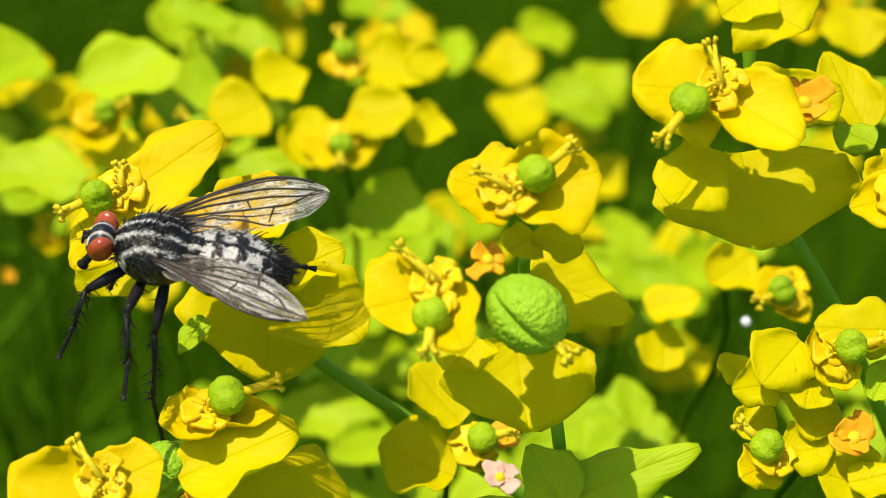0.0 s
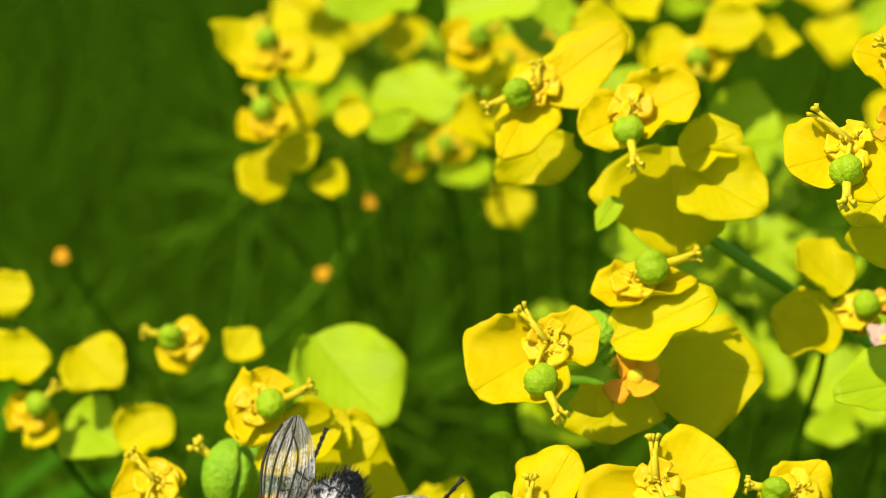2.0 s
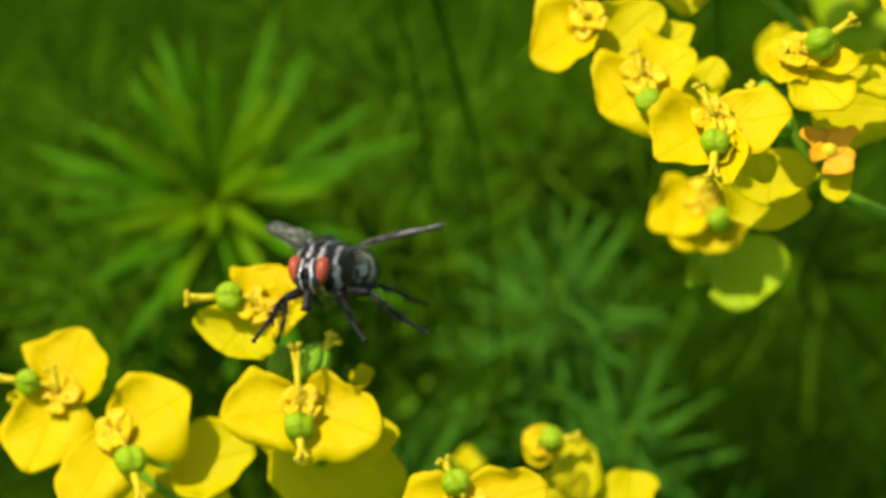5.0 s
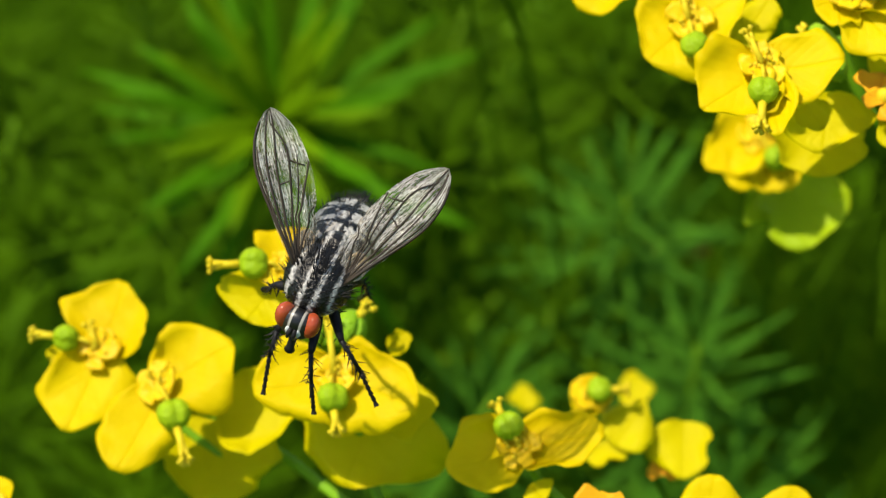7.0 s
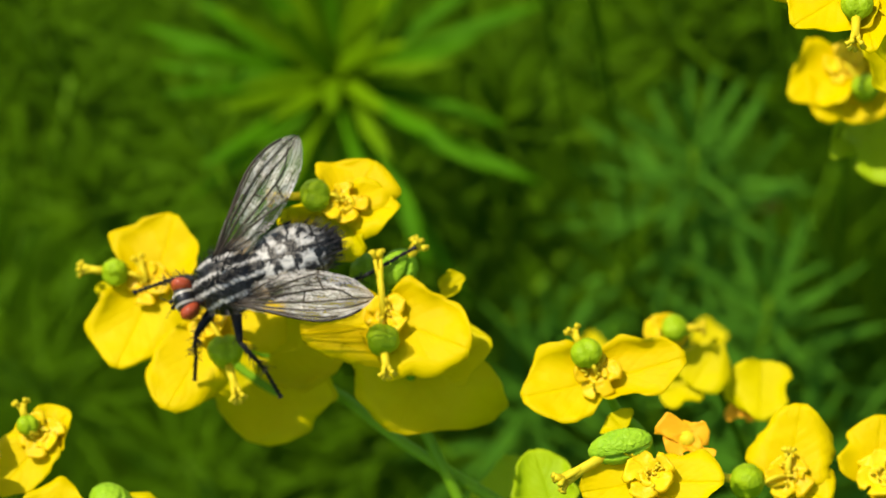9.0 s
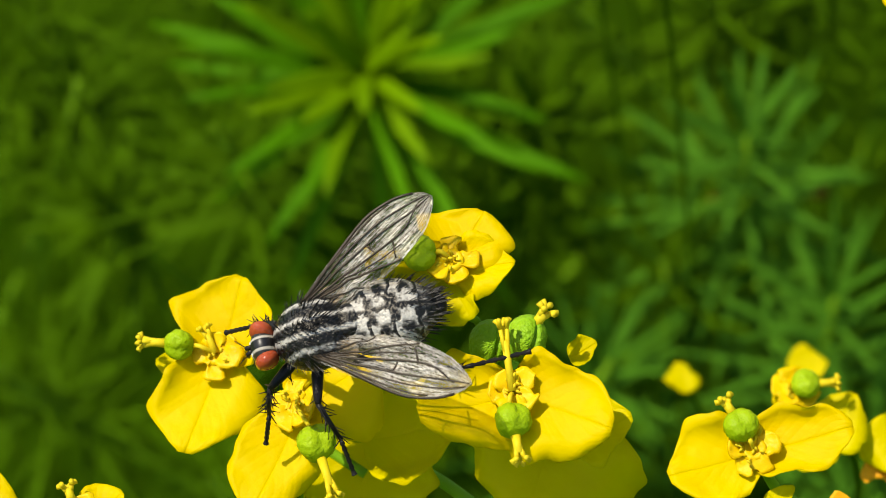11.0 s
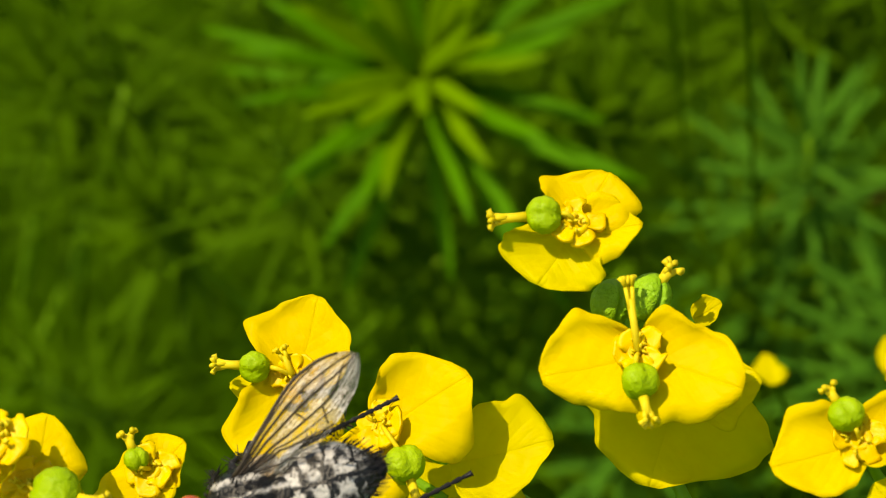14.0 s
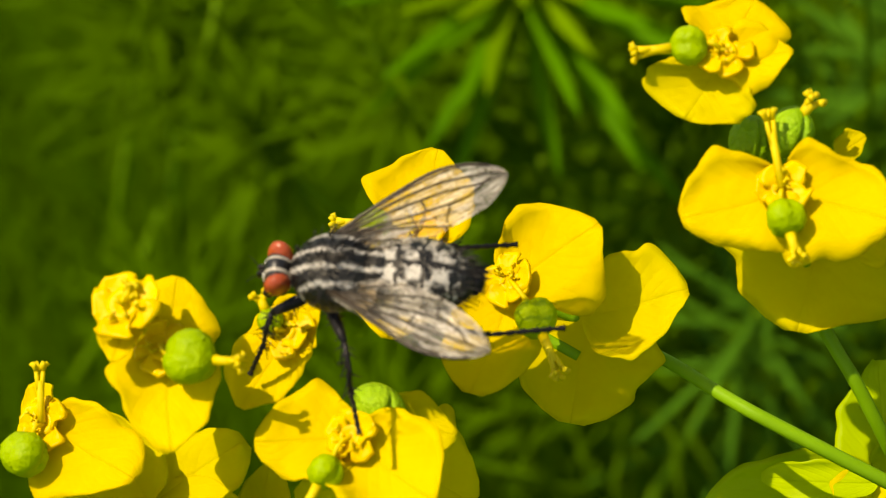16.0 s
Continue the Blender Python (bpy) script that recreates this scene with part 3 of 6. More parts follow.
capsule(C5, (11.3, -1.5, -2), 0.99, 1.98, 30, style=(145, 2.2))
lower_bract(C5, (14.5, -0.2, -6.5), (0.1, 0.5, 0.86), (-9, 6.8, 6.5, 0.12))
lower_bract(C5, (16, 0.9, -2.5), (-0.08, 0.34, 0.94), (-14, 4.6, 2.0, 0.12))
old_flower(C5, (14.9, -4.2, -1), 3.4)
lower_bract(C5, (11.7, -4, -6.5), (0, 0.51, 0.86), (-89, 4.7, 5.1, 0.12))
lower_bract(C5, (10.2, -5.1, -1.5), (-0.08, 0.34, 0.94), (-59, 2.0, 2.3, 0.12))
lower_bract(C5, (15.4, -5.4, -2), (-0.08, 0.34, 0.94), (-86, 2.6, 2.3, 0.12))
lower_bract(C5, (10.9, -4.9, -9.5), (0, 0.51, 0.86), (-81, 5.4, 7.0, 0.12))
stalk(C5, [(12.3, -0, -9), (15.1, -4.9, -12), (18.7, -6.5, -15), (24.2, -8.1, -19), (30.9, -10.6, -25)], 0.83)
flower(C5, (8.2, -5.4, -34), (-0.08, 0.34, 0.94), [(-152, 4.7, 4.9, 0.16), (-110, 4.7, 4.9, 0.16), (-5, 5.2, 5.7, 0.16), (-54, 5.0, 5.3, 0.16)], ovary=(-55, 2.7, 0.97))
lower_bract(C5, (11.2, -8.6, -38), (-0.08, 0.34, 0.94), (-77, 5.8, 7.0, 0.12), 'leaf')
lower_bract(C5, (9.8, -8.6, -38), (-0.08, 0.34, 0.94), (-125, 4.3, 2.9, 0.12), 'leaf')
stalk(C5, [(8.5, -5.6, -40), (11, -7.5, -43), (15.1, -9.6, -49)], 0.84)

# flower on the highest ray
flower(D1, (-22.9, -15.8, -4), (-0.05, 0.5, 0.86), [(65, 3.7, 5.4, 0.16), (-5, 3.6, 3.5, 0.16)], ovary=(176, 1.7, 0.94), style=(-173, 2.8))
lower_bract(D1, (-23.5, -16.4, -4.5), (0, 0.41, 0.91), (-116, 3.6, 6.3, 0.3))
stalk(D1, [(-22.9, -16.2, -5), (-22.2, -18.6, -6), (-21.7, -19.1, -6.5), (-20.2, -22.1, -8), (-18.1, -26.9, -10)], 0.44)

# flower with a two-lobed capsule above
flower(D2, (-19.8, -22.7, -4), (-0.08, 0.34, 0.94), [(-163, 5.4, 5.4, 0.16), (-16, 5.9, 6.3, 0.16)], ovary=(-86, 1.8, 0.97), style=(-77, 2.4), spare=(97, 3.8))
capsule(D2, (-21.4, -19.9, -6), 1.31, 1.13, 80)
capsule(D2, (-19.3, -19.6, -5.2), 1.36, 1.18, 70, style=(53, 2.2))
lower_bract(D2, (-17.8, -24.4, -9.5), (0, 0.46, 0.89), (-103, 7.3, 10.5, 0.12))
lower_bract(D2, (-16.5, -25.3, -6), (-0.08, 0.34, 0.94), (17, 3.5, 3.6, 0.12))
lower_bract(D2, (-16.7, -20.8, -8), (-0.08, 0.34, 0.94), (22, 1.7, 1.8, 0.12))
stalk(D2, [(-19.3, -23.7, -7.0), (-18.5, -28.6, -10.4), (-17.7, -30.8, -10.8), (-16.4, -33.3, -11.2), (-14.7, -37.2, -13.0), (-12.7, -42.1, -18.0)], 0.78)

# flower on a long slanting ray
flower(D3, (-34.7, -25.5, -8), (-0.1, 0.36, 0.93), [(34, 5.6, 6.4, 0.16), (-106, 6.5, 5.7, 0.16)], ovary=(-59, 2.9, 1.06), style=(-68, 3.5))
lower_bract(D3, (-31.2, -27.5, -14), (0, 0.46, 0.89), (-102, 7.6, 9.8, 0.12))
lower_bract(D3, (-31, -27.5, -10), (0.1, 0.3, 0.95), (7, 5.6, 6.6, 0.12))
stalk(D3, [(-34, -26.7, -13), (-30.1, -28.9, -14.8), (-27, -30.5, -14.4), (-24, -32.4, -13), (-21.4, -33.9, -12), (-14.3, -38.2, -14), (-12, -40.2, -20)], 0.77)

# flower on the outermost ray
flower(D4, (-37.6, -22, -10), (-0.08, 0.34, 0.94), [(69, 4.9, 5.9, 0.16), (-103, 6.1, 5.7, 0.16)], ovary=(168, 2.1, 0.86), style=(177, 2.3), spare=(114, 1.6))
lower_bract(D4, (-38.7, -22.6, -11), (-0.08, 0.34, 0.94), (-179, 3.0, 2.5, 0.12))
stalk(D4, [(-37.6, -22.5, -11), (-36.5, -24, -12), (-34.6, -25.6, -13), (-32, -27.6, -13.5), (-29.5, -29.2, -13.5)], 0.65)

# two-flowered head beside an orange cup
flower(E, (-7.1, -26.9, -3), (-0.08, 0.34, 0.94), [(-157, 4.9, 4.8, 0.16), (10, 5.5, 4.5, 0.16)], ovary=(121, 1.3, 0.90), style=(122, 1.5))
stalk(E, [(-6.7, -27.6, -4), (-5.9, -29.1, -5), (-4.3, -30.7, -6), (-2.5, -35.4, -10), (1, -41.5, -16)], 0.63)
capsule(E, (-5.5, -30.6, 2), 1.94, 1.00, 15, style=(-148, 4.2))
old_flower(E, (-1.6, -30.3, -1), 3.1)
flower(E, (-3.7, -32.5, 2), (-0.08, 0.34, 0.94), [(-162, 4.2, 4.3, 0.16), (-6, 4.5, 4.3, 0.16), (118, 1.8, 2.0, 0.16)])
lower_bract(E, (-5.7, -29.9, -3), (-0.08, 0.34, 0.94), (136, 1.3, 2.1, 0.12))
flower(E, (4.6, -32.8, -5), (-0.08, 0.34, 0.94), [(80, 4.7, 5.9, 0.16), (-37, 3.1, 4.1, 0.16)], ovary=(-166, 2.5, 1.04), style=(173, 1.2), spare=(88, 1.5))
flower(E, (10.1, -32.7, -6), (-0.08, 0.34, 0.94), [(93, 4.0, 5.5, 0.16), (-34, 3.3, 3.5, 0.16)])
lower_bract(E, (-10.1, -35.5, -8), (-0.08, 0.34, 0.94), (107, 4.0, 4.6, 0.12), 'leaf')

# flower head that bears a young capsule
flower(F, (-51.7, -29.1, 1), (-0.05, 0.36, 0.93), [(75, 3.9, 4.3, 0.16), (-87, 5.6, 5.7, 0.16), (167, 2.9, 3.4, 0.16)], ovary=(-28, 2.0, 1.33), style=(-10, 2.8))
flower(F, (-53, -26.9, 2.5), (-0.08, 0.34, 0.94), [(-142, 1.2, 1.7, 0.16), (-104, 3.0, 2.2, 0.16)], spare=(68, 1.2), gland=1.3)
flower(F, (-46.1, -28.8, -3), (-0.08, 0.34, 0.94), [(-120, 4.7, 4.4, 0.16), (40, 2.5, 3.2, 0.16), (-168, 2.9, 2.6, 0.16)], ovary=(151, 0.7, 0.64), style=(110, 0.7))
flower(F, (-42.5, -34.2, -0.5), (-0.08, 0.4, 0.91), [(175, 5.1, 5.4, 0.16), (-44, 5.8, 5.7, 0.16)], ovary=(-118, 2.3, 0.88), style=(-116, 2.6))
capsule(F, (-41.5, -32.7, -2.5), 1.15, 1.44, 60)
lower_bract(F, (-41.4, -33.7, -3.5), (-0.08, 0.34, 0.94), (-13, 4.2, 3.5, 0.12))
lower_bract(F, (-41.2, -36.2, -7.5), (0, 0.46, 0.89), (-30, 5.1, 6.9, 0.12))
lower_bract(F, (-42.5, -37.3, -7.5), (0, 0.46, 0.89), (-106, 4.6, 6.9, 0.12))
lower_bract(F, (-54.7, -37.4, -5), (-0.08, 0.34, 0.94), (122, 5.8, 5.0, 0.12))
lower_bract(F, (-54.7, -37.7, -6), (-0.08, 0.34, 0.94), (-178, 5.6, 5.3, 0.12))
lower_bract(F, (-54.5, -37.7, -5.5), (-0.08, 0.34, 0.94), (33, 6.1, 6.2, 0.12))
lower_bract(F, (-54, -38.1, -6), (-0.08, 0.34, 0.94), (-15, 8.1, 4.4, 0.12))
lower_bract(F, (-49, -39.8, -6), (-0.08, 0.34, 0.94), (81, 4.0, 3.2, 0.12))
old_flower(F, (-54.2, -38.3, -4), 1.7)
flower(F, (-59.5, -33.2, -3.7), (-0.08, 0.34, 0.94), [(-37, 6.2, 5.6, 0.16), (115, 2.7, 2.9, 0.16)], ovary=(-110, 1.9, 1.18), spare=(87, 3.0))
stalk(F, [(-43.6, -35.4, -8), (-43, -40.5, -12), (-42.4, -45.4, -18), (-39.5, -55.3, -30)], 0.78)
stalk(F, [(-51.6, -32, -6), (-54.8, -36.1, -10), (-55, -41.3, -15), (-50.8, -48.6, -22)], 0.65)

# pale leafy fork
lower_bract(K, (-14.2, -40, -19), (-0.08, 0.34, 0.94), (-180, 6.2, 2.7, 0.12), 'leaf')
lower_bract(K, (-13.3, -40, -22), (-0.08, 0.34, 0.94), (90, 6.7, 5.6, 0.12), 'leaf')
lower_bract(K, (-14.1, -40.2, -21.5), (-0.08, 0.34, 0.94), (-168, 9.8, 5.4, 0.12), 'leaf')
lower_bract(K, (-13.3, -40.3, -22), (-0.08, 0.34, 0.94), (33, 5.0, 4.9, 0.12), 'leaf')
lower_bract(K, (-13.8, -39.8, -19.5), (-0.08, 0.34, 0.94), (-114, 4.1, 4.2, 0.12))
stalk(K, [(-13, -40.1, -26), (-11.8, -46.3, -31), (-8.3, -57.1, -45)], 1.01)

# ---- blurred growth behind ----
def far_head(rows, label, seed):
    """A flower head further back: broad bracts, cups and green ovaries on a stalk."""
    global_c = Vector(rows[0][:3])
    thing = stand_thing("spurge_flower_head", label, "flower", HEADS, global_c)
    for k, (x, y, z, r, kind) in enumerate(rows):
        c = (x, y, z)
        rnd = random.Random(seed * 50 + k)
        if kind == "f":
            a = rnd.uniform(0, 360)
            flower(thing, c, (rnd.uniform(-0.2, 0.2), 0.4, 0.9), [(a, r, r * 1.25, 0.15), (a + rnd.uniform(150, 200), r, r * 1.25, 0.15)], ovary=(a + 90, r * 0.3, 0.9), style=(a + 90, 2.0))
        elif kind == "b":
            a = rnd.uniform(0, 360)
            lower_bract(thing, (x - math.cos(radians(a)) * r * 0.7, y - math.sin(radians(a)) * r * 0.7, z), (rnd.uniform(-0.2, 0.2), 0.4, 0.9), (a, r * 1.7, r * 1.8, 0.1))
        elif kind == "l":
            a = rnd.uniform(0, 360)
            lower_bract(thing, (x - math.cos(radians(a)) * r * 0.9, y - math.sin(radians(a)) * r * 0.9, z), (rnd.uniform(-0.3, 0.3), 0.45, 0.9), (a, r * 2, r * 1.6, 0.1), "leaf")
        elif kind == "o":
            old_flower(thing, c, r * 1.6)
        elif kind == "w":
            old_flower(thing, c, r * 1.6, WITHERED)
    end = Vector(rows[0][:3])
    stalk(thing, [end + Vector((0, 0, -2)), end + Vector((2, -5, -14)), end + Vector((4, -14, -50)), end + Vector((6, -40, -110))], 0.5, LEAF)


far_head([(35.5, 44.9, -62.0, 3.3, 'f'), (32.9, 45.2, -62.0, 2.9, 'b'), (38.3, 46.7, -62.0, 2.9, 'b'), (41.9, 46.5, -64.0, 2.2, 'b'), (39.8, 39.5, -68.0, 3.5, 'l'), (30.6, 50.3, -64.0, 2.4, 'b'), (39.7, 52.0, -70.0, 3.1, 'b'), (35.7, 51.5, -66.0, 2.2, 'f'), (42.2, 51.7, -65.0, 1.9, 'b')], "yellow spurge flower head further back in the stand", 1)
far_head([(25.2, 44.6, -62.0, 2.5, 'f'), (27.5, 46.6, -62.0, 2.8, 'b'), (22.3, 42.7, -62.0, 2.8, 'b'), (20.2, 40.0, -65.0, 3.4, 'b'), (17.2, 39.8, -67.0, 2.7, 'b'), (30.0, 41.5, -70.0, 3.7, 'l')], "yellow spurge flower head beside pale green leaves", 2)
far_head([(16.3, 45.7, -62.0, 3.0, 'f'), (17.8, 44.1, -65.0, 2.4, 'b'), (12.0, 42.3, -70.0, 3.9, 'l'), (18.8, 49.9, -72.0, 4.2, 'l'), (23.1, 50.8, -74.0, 3.8, 'l'), (8.2, 51.2, -74.0, 3.8, 'l')], "soft yellow spurge flower head with an orange cup", 3)
far_head([(0.3, 44.9, -62.0, 3.3, 'f'), (3.4, 44.5, -62.0, 2.9, 'b'), (-2.1, 46.0, -64.0, 2.9, 'b'), (-0.2, 39.2, -62.0, 2.8, 'f'), (2.1, 37.4, -64.0, 2.2, 'b'), (-0.7, 35.1, -65.0, 2.6, 'b'), (7.0, 39.8, -62.0, 1.8, 'b'), (4.7, 34.9, -66.0, 1.8, 'b')], "small yellow spurge flower head low in the stand", 4)
far_head([(39.7, 23.9, -20.0, 2.5, 'b'), (38.8, 20.1, -20.0, 2.7, 'b'), (42.2, 20.9, -20.0, 1.7, 'f'), (43.4, 19.3, -18.0, 1.3, 'w'), (43.9, 21.8, -20.0, 1.2, 'o')], "yellow spurge flower head with a pink withered cup", 5)
far_head([(-23.2, 24.1, -46.0, 2.3, 'b'), (-26.9, 22.9, -46.0, 2.1, 'b'), (-18.7, 23.8, -46.0, 2.2, 'b'), (-17.1, 19.2, -42.0, 2.6, 'b'), (-22.9, 20.9, -50.0, 2.4, 'l')], "blurred yellow row of spurge flowers", 6)
far_head([(-15.9, 14.4, -42.0, 2.7, 'f'), (-11.1, 18.2, -42.0, 2.7, 'b'), (-11.5, 12.9, -45.0, 2.9, 'l'), (-7.5, 13.6, -42.0, 2.5, 'b'), (-4.0, 19.7, -38.0, 2.5, 'f'), (-0.2, 20.1, -42.0, 1.7, 'b')], "blurred yellow spurge flowers over green leaves", 7)
far_head([(56.0, 63.7, -130.0, 3.5, 'b'), (57.3, 58.4, -130.0, 3.5, 'b'), (67.6, 66.6, -120.0, 3.4, 'b'), (75.9, 69.4, -130.0, 2.9, 'b'), (62.1, 60.3, -130.0, 2.9, 'l'), (60.9, 68.7, -140.0, 3.1, 'l')], "dull yellow flowers deep in the stand", 8)
far_head([(61.6, 34.1, -40.0, 2.3, 'b'), (58.1, 31.9, -44.0, 2.2, 'b'), (63.0, 31.5, -30.0, 2.5, 'f'), (57.7, 28.8, -44.0, 2.0, 'b'), (75.0, 54.9, -60.0, 2.6, 'b'), (76.8, 48.7, -60.0, 2.6, 'l')], "yellow spurge flowers beside a stalk", 9)
far_head([(60.2, 26.1, -6.0, 2.2, 'f'), (57.6, 25.8, -7.0, 2.2, 'b'), (61.8, 27.8, -6.0, 2.5, 'b'), (63.3, 25.3, -6.0, 1.4, 'l'), (61.8, 21.9, -7.0, 1.6, 'o'), (57.2, 20.4, -8.0, 2.2, 'f'), (59.7, 23.1, -9.0, 1.9, 'b'), (62.0, 19.3, -8.0, 2.2, 'b'), (56.3, 24.5, -8.0, 1.5, 'b'), (63.2, 27.6, -9.0, 1.9, 'b'), (59.1, 24.4, -7.0, 1.5, 'b'), (57.0, 22.8, -10.0, 1.4, 'b'), (59.5, 21.1, -8.0, 1.6, 'b'), (62.9, 19.6, -7.0, 1.5, 'b'), (56.3, 26.0, -13.0, 1.2, 'b')], "bright spurge flower head at the edge of the stand", 10)
far_head([(7.6, 16.9, -40.0, 4.6, 'l'), (15.1, 8.2, -40.0, 2.1, 'b'), (13.8, 7.3, -40.0, 2.1, 'b'), (7.2, 16.8, -40.0, 3.7, 'l')], "pale leaf pair and yellow flowers low in the stand", 11)
far_head([(-21.6, 30.6, -90.0, 0.8, 'o'), (2.3, 29.6, -100.0, 0.8, 'o'), (6.6, 37.7, -110.0, 0.7, 'o')], "orange flower tips deep behind", 12)
far_head([(-11.0, -27.4, -70.0, 1.5, 'b'), (-0.9, -26.5, -70.0, 1.8, 'b')], "yellow flowers behind the rosette", 13)
far_head([(-0.8, -26.7, -26.0, 2.2, 'b'), (3.1, -28.5, -28.0, 2.6, 'b'), (-3.8, -24.8, -26.0, 2.0, 'f'), (-2.4, -28.4, -27.0, 2.0, 'b'), (1.9, -29.5, -28.0, 1.6, 'o')], "yellow spurge flowers just behind a sharper head", 14)
far_head([(95.1, 61.4, -162.7, 3.0, 'l'), (93.3, 56.5, -160.0, 4.8, 'l'), (97.2, 58.2, -157.7, 4.1, 'b'), (93.0, 55.7, -154.2, 3.0, 'l'), (100.1, 65.5, -158.7, 3.6, 'f')], "yellow and pale green spurge growth behind the sharp flowers", 15)
far_head([(64.2, 57.8, -140.3, 3.4, 'f'), (66.8, 52.6, -137.0, 3.3, 'b'), (66.4, 63.2, -142.9, 3.7, 'f'), (67.2, 62.9, -138.4, 3.6, 'l'), (64.7, 60.2, -137.9, 3.1, 'l')], "yellow and pale green spurge growth behind the sharp flowers", 16)
far_head([(68.7, 73.6, -125.1, 3.9, 'l'), (68.4, 70.8, -123.7, 3.4, 'b'), (67.6, 77.9, -120.8, 2.7, 'b'), (72.0, 69.2, -126.2, 2.8, 'b'), (66.9, 75.0, -126.9, 4.0, 'l')], "yellow and pale green spurge growth behind the sharp flowers", 17)
far_head([(27.1, 75.1, -127.6, 3.4, 'l'), (27.0, 74.3, -129.2, 4.1, 'b'), (24.5, 76.0, -128.7, 3.5, 'b'), (29.9, 73.0, -133.0, 3.2, 'l'), (26.0, 80.4, -133.9, 2.9, 'l')], "yellow and pale green spurge growth behind the sharp flowers", 18)
far_head([(103.6, 82.3, -160.8, 4.3, 'b'), (106.7, 82.0, -152.5, 3.2, 'l'), (110.1, 78.1, -162.2, 3.4, 'l'), (104.8, 80.8, -162.5, 3.8, 'l'), (97.2, 79.9, -156.7, 3.9, 'l')], "yellow and pale green spurge growth behind the sharp flowers", 19)
far_head([(72.3, 70.9, -124.2, 3.8, 'b'), (69.9, 76.3, -126.8, 2.9, 'b'), (69.7, 76.8, -130.0, 3.5, 'b'), (72.7, 69.0, -128.2, 4.0, 'l'), (71.7, 70.2, -119.9, 3.1, 'f')], "yellow and pale green spurge growth behind the sharp flowers", 20)
far_head([(45.5, 67.5, -139.8, 4.4, 'b'), (43.7, 66.1, -131.5, 3.9, 'f'), (41.9, 69.5, -136.1, 3.5, 'l'), (50.4, 64.6, -135.2, 2.9, 'l'), (41.5, 64.1, -131.5, 3.9, 'l')], "yellow and pale green spurge growth behind the sharp flowers", 21)
far_head([(74.1, 78.8, -130.0, 3.9, 'b'), (73.6, 84.7, -139.9, 3.4, 'l'), (71.3, 77.9, -131.5, 4.2, 'l'), (74.7, 84.1, -138.1, 3.2, 'b'), (74.9, 73.9, -129.5, 3.2, 'f')], "yellow and pale green spurge growth behind the sharp flowers", 22)
far_head([(86.4, 73.9, -124.9, 3.1, 'b'), (87.6, 69.2, -127.3, 4.1, 'f'), (91.6, 70.8, -126.3, 2.9, 'f'), (89.3, 76.1, -132.5, 3.0, 'l'), (83.8, 71.7, -125.1, 2.8, 'l')], "yellow and pale green spurge growth behind the sharp flowers", 23)
far_head([(23.7, 60.2, -95.8, 3.2, 'l'), (25.2, 58.7, -100.1, 3.1, 'l'), (26.7, 57.3, -104.0, 3.8, 'f'), (25.9, 65.8, -101.6, 3.0, 'f'), (28.2, 59.5, -99.3, 3.4, 'l')], "yellow and pale green spurge growth behind the sharp flowers", 24)
far_head([(12.5, 46.1, -104.1, 3.0, 'f'), (9.1, 44.8, -100.4, 3.7, 'l'), (17.1, 44.8, -102.5, 3.8, 'l'), (11.1, 41.0, -100.5, 2.6, 'f'), (14.7, 42.3, -99.4, 2.7, 'f')], "yellow and pale green spurge growth behind the sharp flowers", 25)
far_head([(22.0, 58.4, -126.0, 3.8, 'l'), (21.7, 53.8, -126.1, 3.7, 'b'), (27.0, 55.0, -129.6, 4.3, 'l'), (18.7, 61.3, -135.1, 2.9, 'l'), (21.1, 54.6, -123.7, 3.4, 'f')], "yellow and pale green spurge growth behind the sharp flowers", 26)
far_head([(31.0, 65.5, -131.5, 4.1, 'b'), (27.3, 59.4, -127.3, 4.1, 'b'), (29.5, 70.3, -130.9, 3.8, 'l'), (29.2, 60.1, -127.8, 3.5, 'f'), (33.2, 69.2, -131.4, 3.2, 'f')], "yellow and pale green spurge growth behind the sharp flowers", 27)
far_head([(10.6, 55.1, -120.8, 3.5, 'l'), (9.2, 56.2, -120.4, 2.8, 'b'), (6.7, 58.4, -117.7, 3.2, 'b'), (11.2, 50.3, -110.3, 2.5, 'b'), (15.4, 56.1, -118.3, 2.7, 'f')], "yellow and pale green spurge growth behind the sharp flowers", 28)
far_head([(25.3, 69.6, -115.6, 3.7, 'l'), (26.2, 75.7, -123.6, 4.1, 'b'), (20.1, 72.1, -124.8, 3.8, 'f'), (21.0, 64.7, -116.4, 3.3, 'l'), (24.9, 72.2, -119.7, 4.1, 'f')], "yellow and pale green spurge growth behind the sharp flowers", 29)
far_head([(29.6, 64.3, -142.5, 3.5, 'l'), (25.1, 62.3, -141.5, 4.0, 'f'), (31.4, 61.5, -142.4, 3.6, 'l'), (24.7, 64.2, -142.7, 3.5, 'f'), (27.5, 66.5, -148.0, 4.0, 'l')], "yellow and pale green spurge growth behind the sharp flowers", 30)
far_head([(60.1, 43.0, -109.0, 3.2, 'b'), (58.4, 45.7, -102.1, 3.1, 'b'), (57.7, 38.2, -108.0, 3.0, 'b'), (62.6, 42.5, -111.0, 2.6, 'l'), (58.3, 39.5, -100.1, 2.4, 'l')], "yellow and pale green spurge growth behind the sharp flowers", 31)
far_head([(63.5, 40.5, -117.6, 3.6, 'b'), (68.1, 45.6, -125.7, 2.7, 'l'), (63.1, 41.9, -124.9, 3.4, 'l'), (67.7, 36.9, -120.8, 3.9, 'l'), (64.0, 35.4, -115.4, 2.8, 'b')], "yellow and pale green spurge growth behind the sharp flowers", 32)
